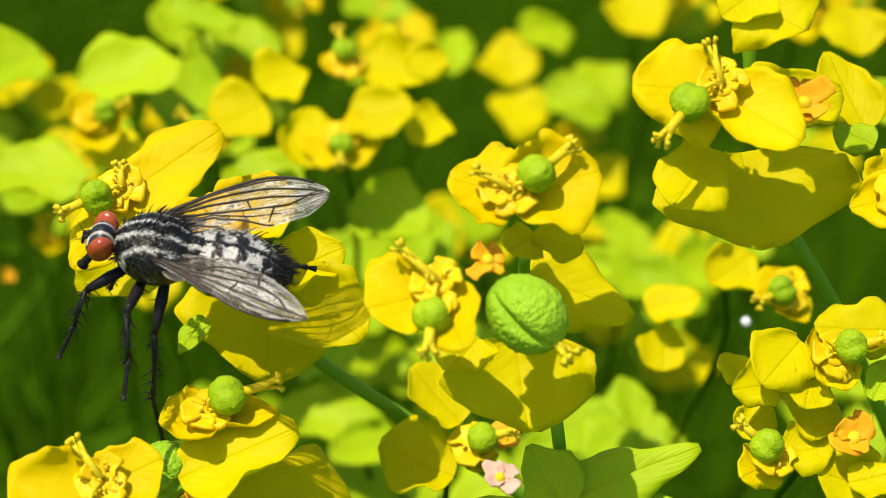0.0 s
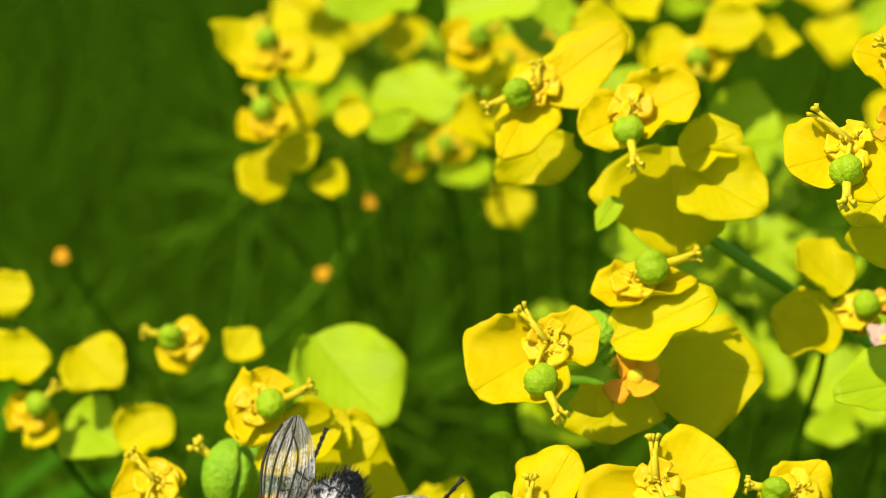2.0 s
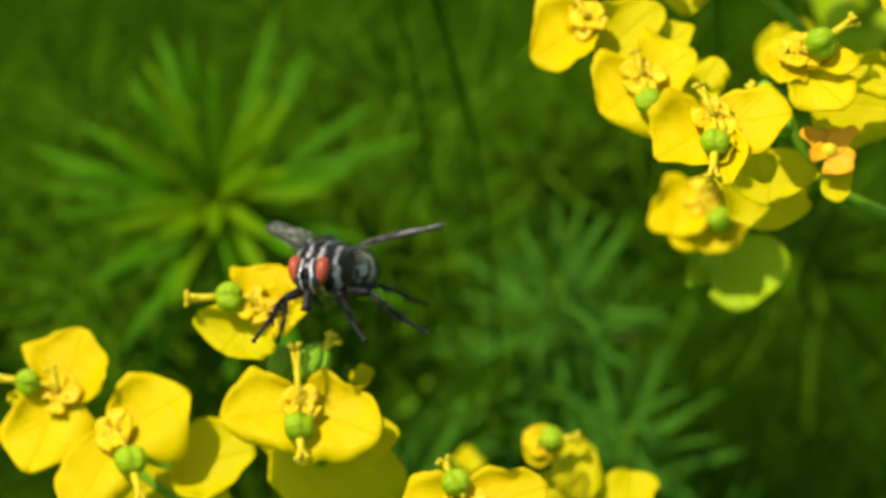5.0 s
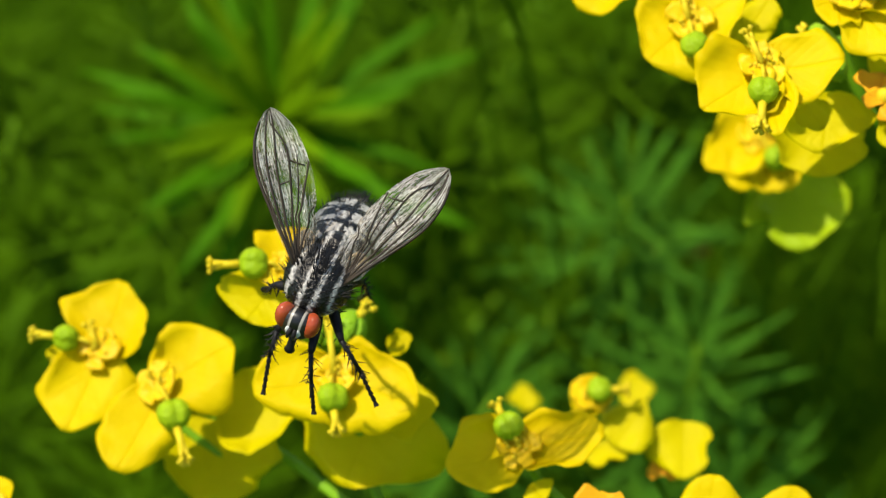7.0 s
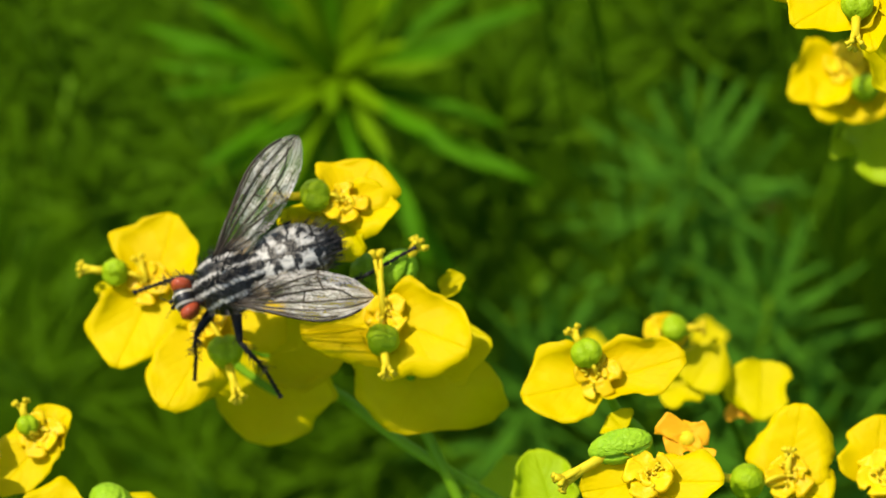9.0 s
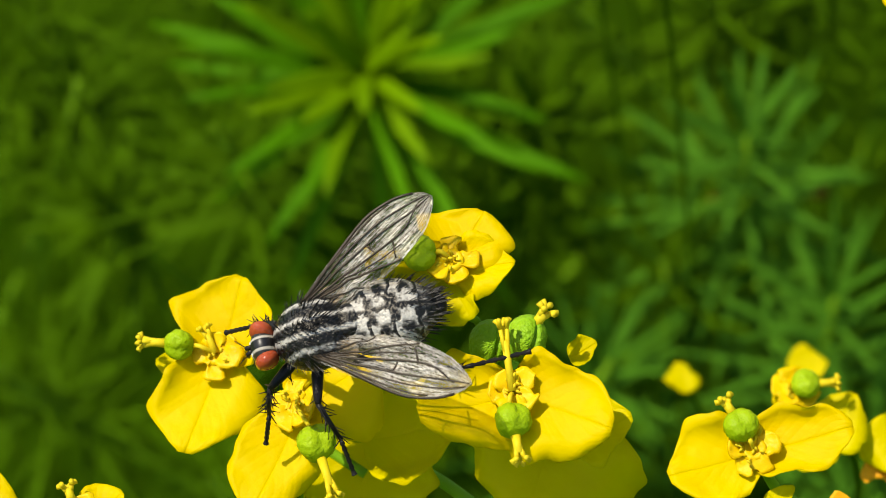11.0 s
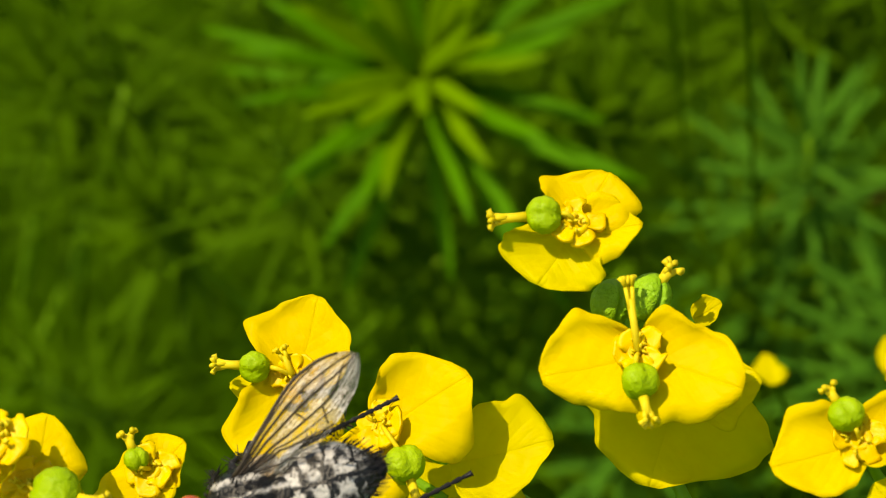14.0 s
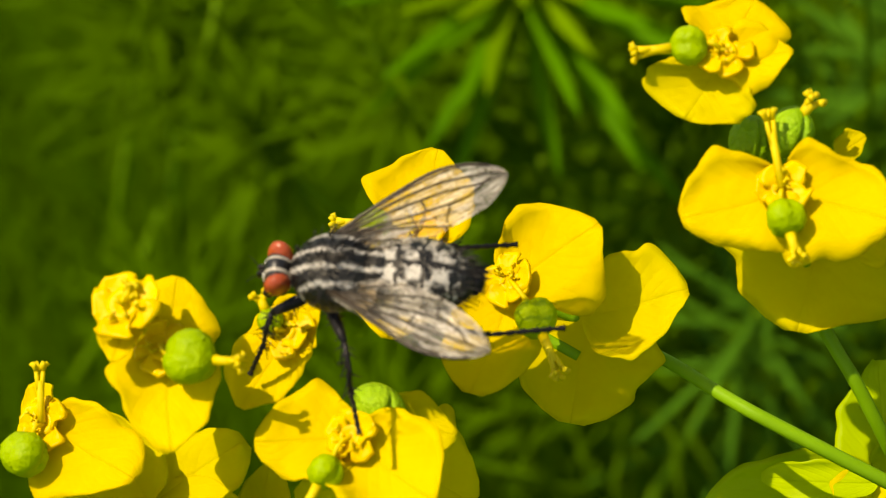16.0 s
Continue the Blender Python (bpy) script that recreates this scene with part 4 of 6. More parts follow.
far_head([(83.3, 29.3, -92.4, 2.5, 'l'), (85.6, 29.0, -98.1, 3.6, 'l'), (86.7, 32.6, -98.8, 3.4, 'l'), (86.8, 27.8, -96.3, 2.7, 'l'), (80.0, 27.9, -97.4, 3.2, 'l')], "yellow and pale green spurge growth behind the sharp flowers", 33)
far_head([(63.5, 38.5, -102.9, 3.5, 'l'), (64.4, 41.9, -108.3, 3.7, 'l'), (66.0, 38.0, -100.7, 3.6, 'l'), (62.8, 38.1, -102.2, 3.9, 'l'), (59.7, 38.7, -97.5, 2.4, 'l')], "yellow and pale green spurge growth behind the sharp flowers", 34)
far_head([(94.0, 26.2, -119.6, 3.7, 'l'), (95.7, 29.2, -119.7, 2.8, 'b'), (90.0, 24.7, -119.9, 3.6, 'l'), (98.9, 26.0, -119.5, 3.7, 'b'), (92.9, 23.9, -115.3, 2.7, 'l')], "yellow and pale green spurge growth behind the sharp flowers", 35)
far_head([(70.6, 35.1, -120.5, 3.0, 'l'), (73.0, 37.8, -123.9, 3.9, 'l'), (70.6, 32.4, -122.3, 2.9, 'b'), (69.9, 32.7, -115.3, 2.8, 'l'), (72.3, 31.4, -119.9, 4.0, 'b')], "yellow and pale green spurge growth behind the sharp flowers", 36)
far_head([(74.0, 41.0, -104.9, 2.8, 'l'), (74.8, 43.7, -110.3, 2.6, 'b'), (72.0, 40.4, -104.2, 3.1, 'l'), (70.0, 42.9, -107.1, 2.4, 'b'), (77.3, 43.6, -107.8, 2.5, 'l')], "yellow and pale green spurge growth behind the sharp flowers", 37)
far_head([(36.0, 29.4, -86.8, 3.1, 'l'), (34.9, 31.2, -90.9, 3.6, 'l'), (37.3, 27.3, -86.2, 2.2, 'l'), (32.5, 32.0, -84.0, 3.1, 'l'), (32.3, 31.9, -89.9, 2.9, 'l')], "yellow and pale green spurge growth behind the sharp flowers", 38)
far_head([(43.0, 38.6, -92.8, 3.1, 'l'), (46.8, 37.1, -98.5, 2.4, 'l'), (45.7, 39.9, -95.4, 2.8, 'l'), (43.7, 39.9, -93.2, 2.5, 'l'), (39.9, 34.1, -90.2, 3.5, 'l')], "yellow and pale green spurge growth behind the sharp flowers", 39)
far_head([(36.8, 39.6, -106.0, 2.7, 'l'), (39.1, 38.9, -95.0, 3.3, 'l'), (32.1, 37.6, -102.7, 3.3, 'l'), (35.9, 40.3, -98.4, 2.6, 'l'), (38.0, 37.0, -97.3, 3.3, 'l')], "yellow and pale green spurge growth behind the sharp flowers", 40)
far_head([(-3.6, 73.1, -111.9, 2.7, 'b'), (-8.2, 71.4, -113.1, 3.1, 'b'), (-1.8, 78.3, -113.5, 3.6, 'l'), (-1.4, 74.0, -116.0, 3.2, 'l'), (-6.1, 75.2, -114.3, 3.5, 'l')], "yellow and pale green spurge growth behind the sharp flowers", 41)
far_head([(9.2, 58.3, -138.8, 3.2, 'l'), (13.0, 56.2, -138.6, 3.4, 'l'), (13.6, 56.2, -134.8, 3.3, 'l'), (5.5, 60.3, -143.7, 3.5, 'l'), (8.4, 56.1, -140.8, 4.3, 'l')], "yellow and pale green spurge growth behind the sharp flowers", 42)
far_head([(2.2, 61.3, -138.7, 4.3, 'b'), (4.0, 56.9, -144.4, 3.9, 'l'), (-2.2, 64.9, -137.8, 3.8, 'b'), (-3.3, 63.5, -145.7, 4.1, 'b'), (1.3, 56.7, -140.9, 3.4, 'l')], "yellow and pale green spurge growth behind the sharp flowers", 43)
far_head([(2.3, 53.2, -132.9, 3.8, 'l'), (-1.6, 52.8, -128.8, 4.1, 'l'), (1.0, 51.2, -124.9, 4.4, 'l'), (-1.8, 49.0, -124.2, 2.8, 'b'), (2.1, 47.4, -130.2, 2.8, 'l')], "yellow and pale green spurge growth behind the sharp flowers", 44)
far_head([(-23.0, 78.7, -150.8, 4.4, 'l'), (-28.4, 77.9, -151.1, 3.2, 'b'), (-21.4, 75.9, -147.7, 3.1, 'l'), (-21.5, 83.3, -146.2, 3.0, 'b'), (-20.1, 75.5, -140.6, 3.5, 'b')], "yellow and pale green spurge growth behind the sharp flowers", 45)
far_head([(51.7, 16.6, -72.2, 3.0, 'l'), (53.3, 16.8, -67.8, 3.0, 'l'), (49.8, 16.3, -66.9, 2.4, 'l'), (48.8, 18.6, -77.7, 3.1, 'l'), (47.7, 14.2, -69.5, 2.5, 'l')], "yellow and pale green spurge growth behind the sharp flowers", 46)
far_head([(38.7, 21.5, -77.3, 2.9, 'l'), (35.0, 24.5, -82.6, 3.2, 'l'), (38.8, 19.1, -84.4, 3.6, 'l'), (37.4, 23.2, -81.1, 3.6, 'l'), (42.5, 19.6, -79.5, 3.1, 'l')], "yellow and pale green spurge growth behind the sharp flowers", 47)
far_head([(53.7, 21.2, -80.9, 2.5, 'l'), (53.5, 18.2, -86.5, 3.0, 'l'), (53.9, 17.3, -83.1, 2.8, 'l'), (56.8, 24.4, -81.8, 3.6, 'l'), (58.9, 22.1, -89.9, 3.7, 'l')], "yellow and pale green spurge growth behind the sharp flowers", 48)
far_head([(46.0, 28.2, -95.8, 3.2, 'l'), (46.9, 25.0, -94.8, 3.7, 'l'), (47.8, 31.9, -101.1, 2.8, 'l'), (50.2, 30.9, -91.2, 3.7, 'l'), (45.0, 30.2, -90.9, 3.1, 'l')], "yellow and pale green spurge growth behind the sharp flowers", 49)
far_head([(62.5, 22.4, -78.3, 2.5, 'l'), (64.0, 21.7, -80.6, 2.6, 'l'), (58.7, 23.3, -74.4, 2.8, 'l'), (59.4, 25.8, -70.7, 2.2, 'l'), (60.4, 18.4, -79.6, 3.0, 'l')], "yellow and pale green spurge growth behind the sharp flowers", 50)
far_head([(28.9, 21.1, -134.0, 2.8, 'l'), (25.4, 25.9, -129.5, 2.9, 'l'), (32.6, 24.9, -135.1, 3.1, 'l'), (29.8, 19.7, -125.8, 3.3, 'l'), (29.9, 17.4, -126.8, 3.3, 'b')], "yellow and pale green spurge growth behind the sharp flowers", 51)
far_head([(48.2, 44.9, -130.5, 4.2, 'b'), (45.6, 46.5, -132.7, 3.0, 'l'), (46.3, 46.5, -128.9, 2.8, 'l'), (53.9, 45.3, -138.1, 3.8, 'b'), (52.1, 47.6, -135.1, 3.8, 'l')], "yellow and pale green spurge growth behind the sharp flowers", 52)
far_head([(19.3, 40.6, -106.8, 3.9, 'l'), (16.8, 40.0, -100.4, 3.2, 'l'), (20.6, 36.1, -99.2, 2.6, 'b'), (20.8, 35.7, -103.8, 2.7, 'l'), (16.3, 42.9, -106.1, 2.9, 'l')], "yellow and pale green spurge growth behind the sharp flowers", 53)
far_head([(25.3, 19.7, -99.5, 2.7, 'l'), (25.4, 16.3, -99.4, 3.8, 'l'), (23.9, 20.3, -97.3, 2.5, 'l'), (28.2, 23.6, -95.6, 3.1, 'l'), (27.5, 21.3, -101.1, 3.0, 'l')], "yellow and pale green spurge growth behind the sharp flowers", 54)
far_head([(44.9, 30.0, -103.2, 3.3, 'l'), (48.4, 26.6, -106.2, 3.0, 'l'), (47.1, 34.2, -109.7, 3.7, 'l'), (48.1, 28.4, -100.2, 2.4, 'l'), (41.6, 30.0, -108.3, 3.1, 'l')], "yellow and pale green spurge growth behind the sharp flowers", 55)
shoot((-47.3, 0.8, -150.0), (0, 0.2, 0.97), 54, 28, 1.9, ROSE_LEAF, STALK, 120, "bright green rosette of narrow spurge leaves", 1, (28, 98), 6)
shoot((-83, -13.4, -170), (-0.1, 0.4, 0.9), 26, 16, 1.9, LEAF, STALK, 140, "green leafy shoot in the shade", 2, (25, 105), 16)
shoot((-28.8, -2.8, -170), (0.1, 0.3, 0.95), 26, 18, 1.7, LEAF, STALK, 140, "dark green leafy shoot in the shade", 3, (25, 105), 16)

shoot((-3.7, -6.5, -155), (0.04, 0.48, 0.8), 40, 20.9, 1.1, BLUE_LEAF, STALK, 140, "blue-green leafy shoot in the shade", 10, (25, 110), 24)
shoot((-19.5, -32.3, -155), (0.31, 0.56, 0.8), 40, 19.3, 0.9, BLUE_LEAF, STALK, 140, "blue-green leafy shoot in the shade", 11, (25, 110), 24)
shoot((-44, -39.6, -170), (-0.36, 0.38, 0.8), 40, 18.3, 1.0, LEAF, STALK, 140, "green leafy shoot in the shade", 12, (25, 110), 24)
shoot((-98, 2.9, -185), (0.12, 0.31, 0.8), 40, 24.8, 1.1, LEAF, STALK, 140, "green leafy shoot in the shade", 13, (25, 110), 24)
shoot((-98.8, -34.2, -175), (-0.38, 0.42, 0.8), 40, 20.6, 1.0, LEAF, STALK, 140, "green leafy shoot in the shade", 14, (25, 110), 24)
shoot((-70.4, -48.3, -175), (-0.17, 0.48, 0.8), 40, 22.4, 0.9, LEAF, STALK, 140, "green leafy shoot in the shade", 15, (25, 110), 24)
shoot((5.6, -24.4, -145), (0.04, 0.51, 0.8), 40, 21.1, 0.9, BLUE_LEAF, STALK, 140, "blue-green leafy shoot in the shade", 16, (25, 110), 24)
shoot((9.3, -43.6, -155), (-0.09, 0.57, 0.8), 40, 27.8, 1.1, BLUE_LEAF, STALK, 140, "blue-green leafy shoot in the shade", 17, (25, 110), 24)
shoot((-86.6, 1.6, -175), (0.32, 0.54, 0.8), 40, 21.8, 0.8, LEAF, STALK, 140, "green leafy shoot in the shade", 18, (25, 110), 24)
shoot((-64.7, -4.9, -150), (-0.07, 0.39, 0.8), 40, 20.7, 0.9, LEAF, STALK, 140, "green leafy shoot in the shade", 20, (25, 110), 24)
shoot((-13.4, -21, -165), (-0.03, 0.54, 0.8), 40, 23.9, 0.9, LEAF, STALK, 140, "green leafy shoot in the shade", 21, (25, 110), 24)
shoot((-51.5, -38.1, -185), (-0.18, 0.38, 0.8), 40, 20.1, 0.9, LEAF, STALK, 140, "green leafy shoot in the shade", 22, (25, 110), 24)
shoot((-14, -43.7, -175), (0.01, 0.23, 0.8), 40, 22.8, 1.0, LEAF, STALK, 140, "green leafy shoot in the shade", 23, (25, 110), 24)
shoot((-51.5, -6, -170), (0.17, 0.5, 0.8), 40, 24.9, 1.1, LEAF, STALK, 140, "green leafy shoot in the shade", 24, (25, 110), 24)
shoot((-38, 0.6, -185), (-0.1, 0.47, 0.8), 40, 21.4, 1.1, LEAF, STALK, 140, "green leafy shoot in the shade", 25, (25, 110), 24)
shoot((-76.3, 20.2, -195), (-0.14, 0.38, 0.8), 40, 18.6, 0.9, LEAF, STALK, 140, "green leafy shoot in the shade", 26, (25, 110), 24)
shoot((-46.6, -19.9, -165), (0.38, 0.29, 0.8), 40, 24.9, 1.1, LEAF, STALK, 140, "green leafy shoot in the shade", 27, (25, 110), 24)
shoot((-31.6, -17.3, -185), (0.18, 0.39, 0.8), 40, 24.0, 0.8, LEAF, STALK, 140, "green leafy shoot in the shade", 28, (25, 110), 24)
shoot((-49.2, 32.3, -205), (-0.34, 0.28, 0.8), 40, 19.5, 0.9, LEAF, STALK, 140, "green leafy shoot in the shade", 29, (25, 110), 24)
shoot((-9.4, 17.5, -205), (-0.3, 0.42, 0.8), 40, 19.9, 1.3, LEAF, STALK, 140, "green leafy shoot in the shade", 30, (25, 110), 24)
shoot((-27.7, 20.2, -195), (0.15, 0.42, 0.8), 40, 25.1, 0.9, LEAF, STALK, 140, "green leafy shoot in the shade", 31, (25, 110), 24)
shoot((7.6, 22.2, -185), (0.34, 0.54, 0.8), 40, 25.3, 1.0, LEAF, STALK, 140, "green leafy shoot in the shade", 32, (25, 110), 24)
shoot((-51.4, 2.7, -195), (0.27, 0.5, 0.8), 40, 24.6, 1.3, LEAF, STALK, 140, "green leafy shoot in the shade", 33, (25, 110), 24)
shoot((1.8, 19.7, -195), (0.11, 0.35, 0.8), 40, 23.5, 0.9, LEAF, STALK, 140, "green leafy shoot in the shade", 34, (25, 110), 24)
shoot((27.7, 7.1, -195), (-0.25, 0.49, 0.8), 40, 25.8, 1.3, LEAF, STALK, 140, "green leafy shoot in the shade", 35, (25, 110), 24)
shoot((13.2, 61, -195), (0.28, 0.42, 0.8), 40, 18.9, 1.0, LEAF, STALK, 140, "green leafy shoot in the shade", 36, (25, 110), 24)
shoot((45.2, 52.2, -205), (0.34, 0.52, 0.8), 40, 22.9, 1.0, LEAF, STALK, 140, "green leafy shoot in the shade", 37, (25, 110), 24)
shoot((61.1, 49.3, -215), (-0.23, 0.27, 0.8), 40, 18.7, 1.2, LEAF, STALK, 140, "green leafy shoot in the shade", 38, (25, 110), 24)
shoot((73.9, 20.3, -185), (0.11, 0.26, 0.8), 40, 22.1, 0.8, LEAF, STALK, 140, "green leafy shoot in the shade", 39, (25, 110), 24)
shoot((-9, 14.1, -185), (-0.23, 0.49, 0.8), 40, 24.5, 1.0, LEAF, STALK, 140, "green leafy shoot in the shade", 40, (25, 110), 24)
shoot((64.6, 31.5, -205), (-0.18, 0.46, 0.8), 40, 27.6, 1.0, LEAF, STALK, 140, "green leafy shoot in the shade", 41, (25, 110), 24)
shoot((86.6, 59.3, -205), (-0.34, 0.22, 0.8), 40, 18.8, 1.3, LEAF, STALK, 140, "green leafy shoot in the shade", 42, (25, 110), 24)
shoot((-13.2, 60.4, -195), (0.03, 0.53, 0.8), 40, 19.7, 0.9, LEAF, STALK, 140, "green leafy shoot in the shade", 43, (25, 110), 24)
shoot((-34.5, 10.1, -185), (0.15, 0.56, 0.8), 40, 21.4, 0.8, LEAF, STALK, 140, "green leafy shoot in the shade", 44, (25, 110), 24)
shoot((-2.1, -23.8, -170), (0.29, 0.32, 0.8), 40, 25.4, 0.9, BLUE_LEAF, STALK, 140, "blue-green leafy shoot in the shade", 45, (25, 110), 24)
shoot((-21.3, -42, -185), (0.16, 0.54, 0.8), 40, 25.3, 1.0, BLUE_LEAF, STALK, 140, "blue-green leafy shoot in the shade", 46, (25, 110), 24)
shoot((-94.5, 11.9, -185), (0.3, 0.26, 0.8), 40, 26.8, 1.2, LEAF, STALK, 140, "green leafy shoot in the shade", 48, (25, 110), 24)
shoot((-44.5, -46.1, -185), (0.38, 0.35, 0.8), 40, 20.0, 0.9, LEAF, STALK, 140, "green leafy shoot in the shade", 49, (25, 110), 24)

shoot((-13.0, -14.4, -181.6), (-0.93, -0.05, 0.35), 38, 20.4, 1.26, BLUE_LEAF, REDDISH, 22.0, "blue-green leafy shoot on a thin reddish stem", 51, (45, 95), 15.7)


def grass_mass():
    """Grass and low leaves that cover the ground."""
    rnd = random.Random(11)
    verts, faces = [], []
    for _ in range(120000):
        x, y = rnd.gauss(0, 0.16), 0.33 + rnd.gauss(0, 0.24)
        h, w = rnd.uniform(0.03, 0.10), rnd.uniform(0.00018, 0.00045)
        a, b = rnd.uniform(0, 6.28), rnd.uniform(0.1, 0.8)
        dx, dy = math.cos(a), math.sin(a)
        i = len(verts)
        for t, ww in ((0, 1), (0.5, 0.9), (1, 0.1)):
            px, py, pz = x + dx * b * h * t * t, y + dy * b * h * t * t, h * t * (1 - 0.25 * b * t)
            verts += [(px - dy * w * ww, py + dx * w * ww, pz), (px + dy * w * ww, py - dx * w * ww, pz)]
        faces += [(i, i + 1, i + 3, i + 2), (i + 2, i + 3, i + 5, i + 4)]
    me = bpy.data.meshes.new("grass")
    me.from_pydata(verts, [], faces)
    me.materials.append(LEAF)
    tagged(new("grass", me), "dense dark green grass and low leaves on the ground", "grass", kind="stuff")


grass_mass()


def dew_drop():
    drop = stand_thing("dew_drop", "small round dew drop, painted pale for its sparkle, on a yellow flower", "dew drop", "", DROP)
    bm = bmesh.new()
    for v in add_ball(bm, Matrix.Identity(4), 0.00034, 0.00034, 0.0003, 16, 10):
        v.co.z = max(v.co.z, -0.0002)
    part("drop", smooth(bm), DEW, drop)


DROP = (62.2, 30.4, -38.0)
# Near-white base colour stands in for the sparkle on the drop.
DEW = petal_like("sparkle-white drop", (0.85, 0.85, 0.8), (0.95, 0.95, 0.92), (0.9, 0.9, 0.9), 0.3, 0.05, spec=0.6, bump=0.0)
dew_drop()


# ---- the fly ----
def fly_skin(name, stripes):
    """Grey-dusted black cuticle: long stripes on the back, or a chequer on the hind body."""
    m, nodes, links, bsdf = material(name)
    co = nodes.new("ShaderNodeTexCoord")
    sep = nodes.new("ShaderNodeSeparateXYZ")
    links.new(co.outputs["Object"], sep.inputs["Vector"])
    n = noise_node(nodes, links, 900, 3)
    fine = noise_node(nodes, links, 4200 if stripes else 3600, 3)

    def op(kind, a, b=None, c=None):
        k = nodes.new("ShaderNodeMath")
        k.operation = kind
        for i, v in enumerate((a, b, c)):
            if v is None:
                continue
            if isinstance(v, (int, float)):
                k.inputs[i].default_value = v
            else:
                links.new(v, k.inputs[i])
        return k.outputs[0]

    wob = op("MULTIPLY_ADD", n.outputs["Fac"], 0.0005, -0.00025)
    y = op("ABSOLUTE", op("ADD", sep.outputs["Y"], wob))
    rough = op("MULTIPLY_ADD", fine.outputs["Fac"], 2.0, -1.0)
    if stripes:
        s = op("SINE", op("MULTIPLY_ADD", y, 6.2832 / 0.00092, -1.3))
        edge = op("ADD", op("ADD", s, -0.28), rough)
    else:
        # silver plates: a dark hind rim on each ring, a dark middle line and shifting dark patches
        x = op("ADD", sep.outputs["X"], op("MULTIPLY", wob, 1.8))
        y = op("ABSOLUTE", op("ADD", sep.outputs["Y"], op("MULTIPLY_ADD", fine.outputs["Fac"], 0.0006, -0.0003)))
        ring = op("FRACT", op("MULTIPLY_ADD", x, 1 / 0.00138, 0.30))
        rim = op("MULTIPLY_ADD", ring, 8.5, -1.1)
        mid_line = op("MULTIPLY_ADD", y, 7500.0, -0.9)
        half_ring = op("SINE", op("MULTIPLY_ADD", x, 6.2832 / 0.00138, 0.6))
        check = op("MULTIPLY", half_ring, op("SINE", op("MULTIPLY", y, 6.2832 / 0.00165)))
        patch = op("MULTIPLY_ADD", check, 1.0, 0.60)
        tail = op("MULTIPLY_ADD", x, 1500.0, 9.6)
        edge = op("MINIMUM", op("MINIMUM", op("MINIMUM", rim, mid_line), patch), op("MINIMUM", tail, 1.0))
        edge = op("ADD", op("ADD", edge, op("MULTIPLY", rough, 1.3)), op("MULTIPLY_ADD", n.outputs["Fac"], 2.4, -1.32))
    mid = ramp(nodes, (0.34, (0.005, 0.005, 0.005)), (0.47, (0.12, 0.112, 0.097)), (0.66, (0.44, 0.415, 0.36)))
    links.new(op("MULTIPLY_ADD", edge, 0.35, 0.4), mid.inputs["Fac"])
    links.new(mid.outputs["Color"], bsdf.inputs["Base Color"])
    bsdf.inputs["Roughness"].default_value = 0.34
    bsdf.inputs["Specular IOR Level"].default_value = 0.45
    bsdf.inputs["Specular Tint"].default_value = (1.0, 0.93, 0.8, 1)
    bumped(nodes, links, bsdf, fine.outputs["Fac"], 1.0, 0.00016)
    return m


STRIPED = fly_skin("striped cuticle", True)
CHEQUER = fly_skin("chequered cuticle", False)
BLACK = petal_like("black bristle", (0.006, 0.006, 0.007), (0.02, 0.018, 0.016), (0, 0, 0), 0, 0.35, grain=3000)
EYE_RED = petal_like("brick red eye", (0.25, 0.034, 0.010), (0.37, 0.065, 0.020), (0, 0, 0), 0, 0.22, grain=2500, bump=0.3, spec=0.35)
def face_skin():
    """Black brow strip between silver lines, dark behind."""
    m, nodes, links, bsdf = material("lined face")
    co = nodes.new("ShaderNodeTexCoord")
    sep = nodes.new("ShaderNodeSeparateXYZ")
    links.new(co.outputs["Object"], sep.inputs["Vector"])
    away = nodes.new("ShaderNodeMath")
    away.operation = "ABSOLUTE"
    links.new(sep.outputs["Y"], away.inputs[0])
    scale = nodes.new("ShaderNodeMath")
    scale.operation = "MULTIPLY"
    scale.inputs[1].default_value = 1000.0
    links.new(away.outputs[0], scale.inputs[0])
    r = ramp(nodes, (0.24, (0.008, 0.007, 0.006)), (0.28, (0.42, 0.38, 0.30)), (0.38, (0.38, 0.34, 0.27)), (0.44, (0.02, 0.018, 0.015)))
    links.new(scale.outputs[0], r.inputs["Fac"])
    links.new(r.outputs["Color"], bsdf.inputs["Base Color"])
    bsdf.inputs["Roughness"].default_value = 0.4
    return m


FACE = face_skin()
SILVER = petal_like("silver face plate", (0.6, 0.58, 0.52), (0.8, 0.78, 0.72), (0, 0, 0), 0, 0.35, grain=1500)


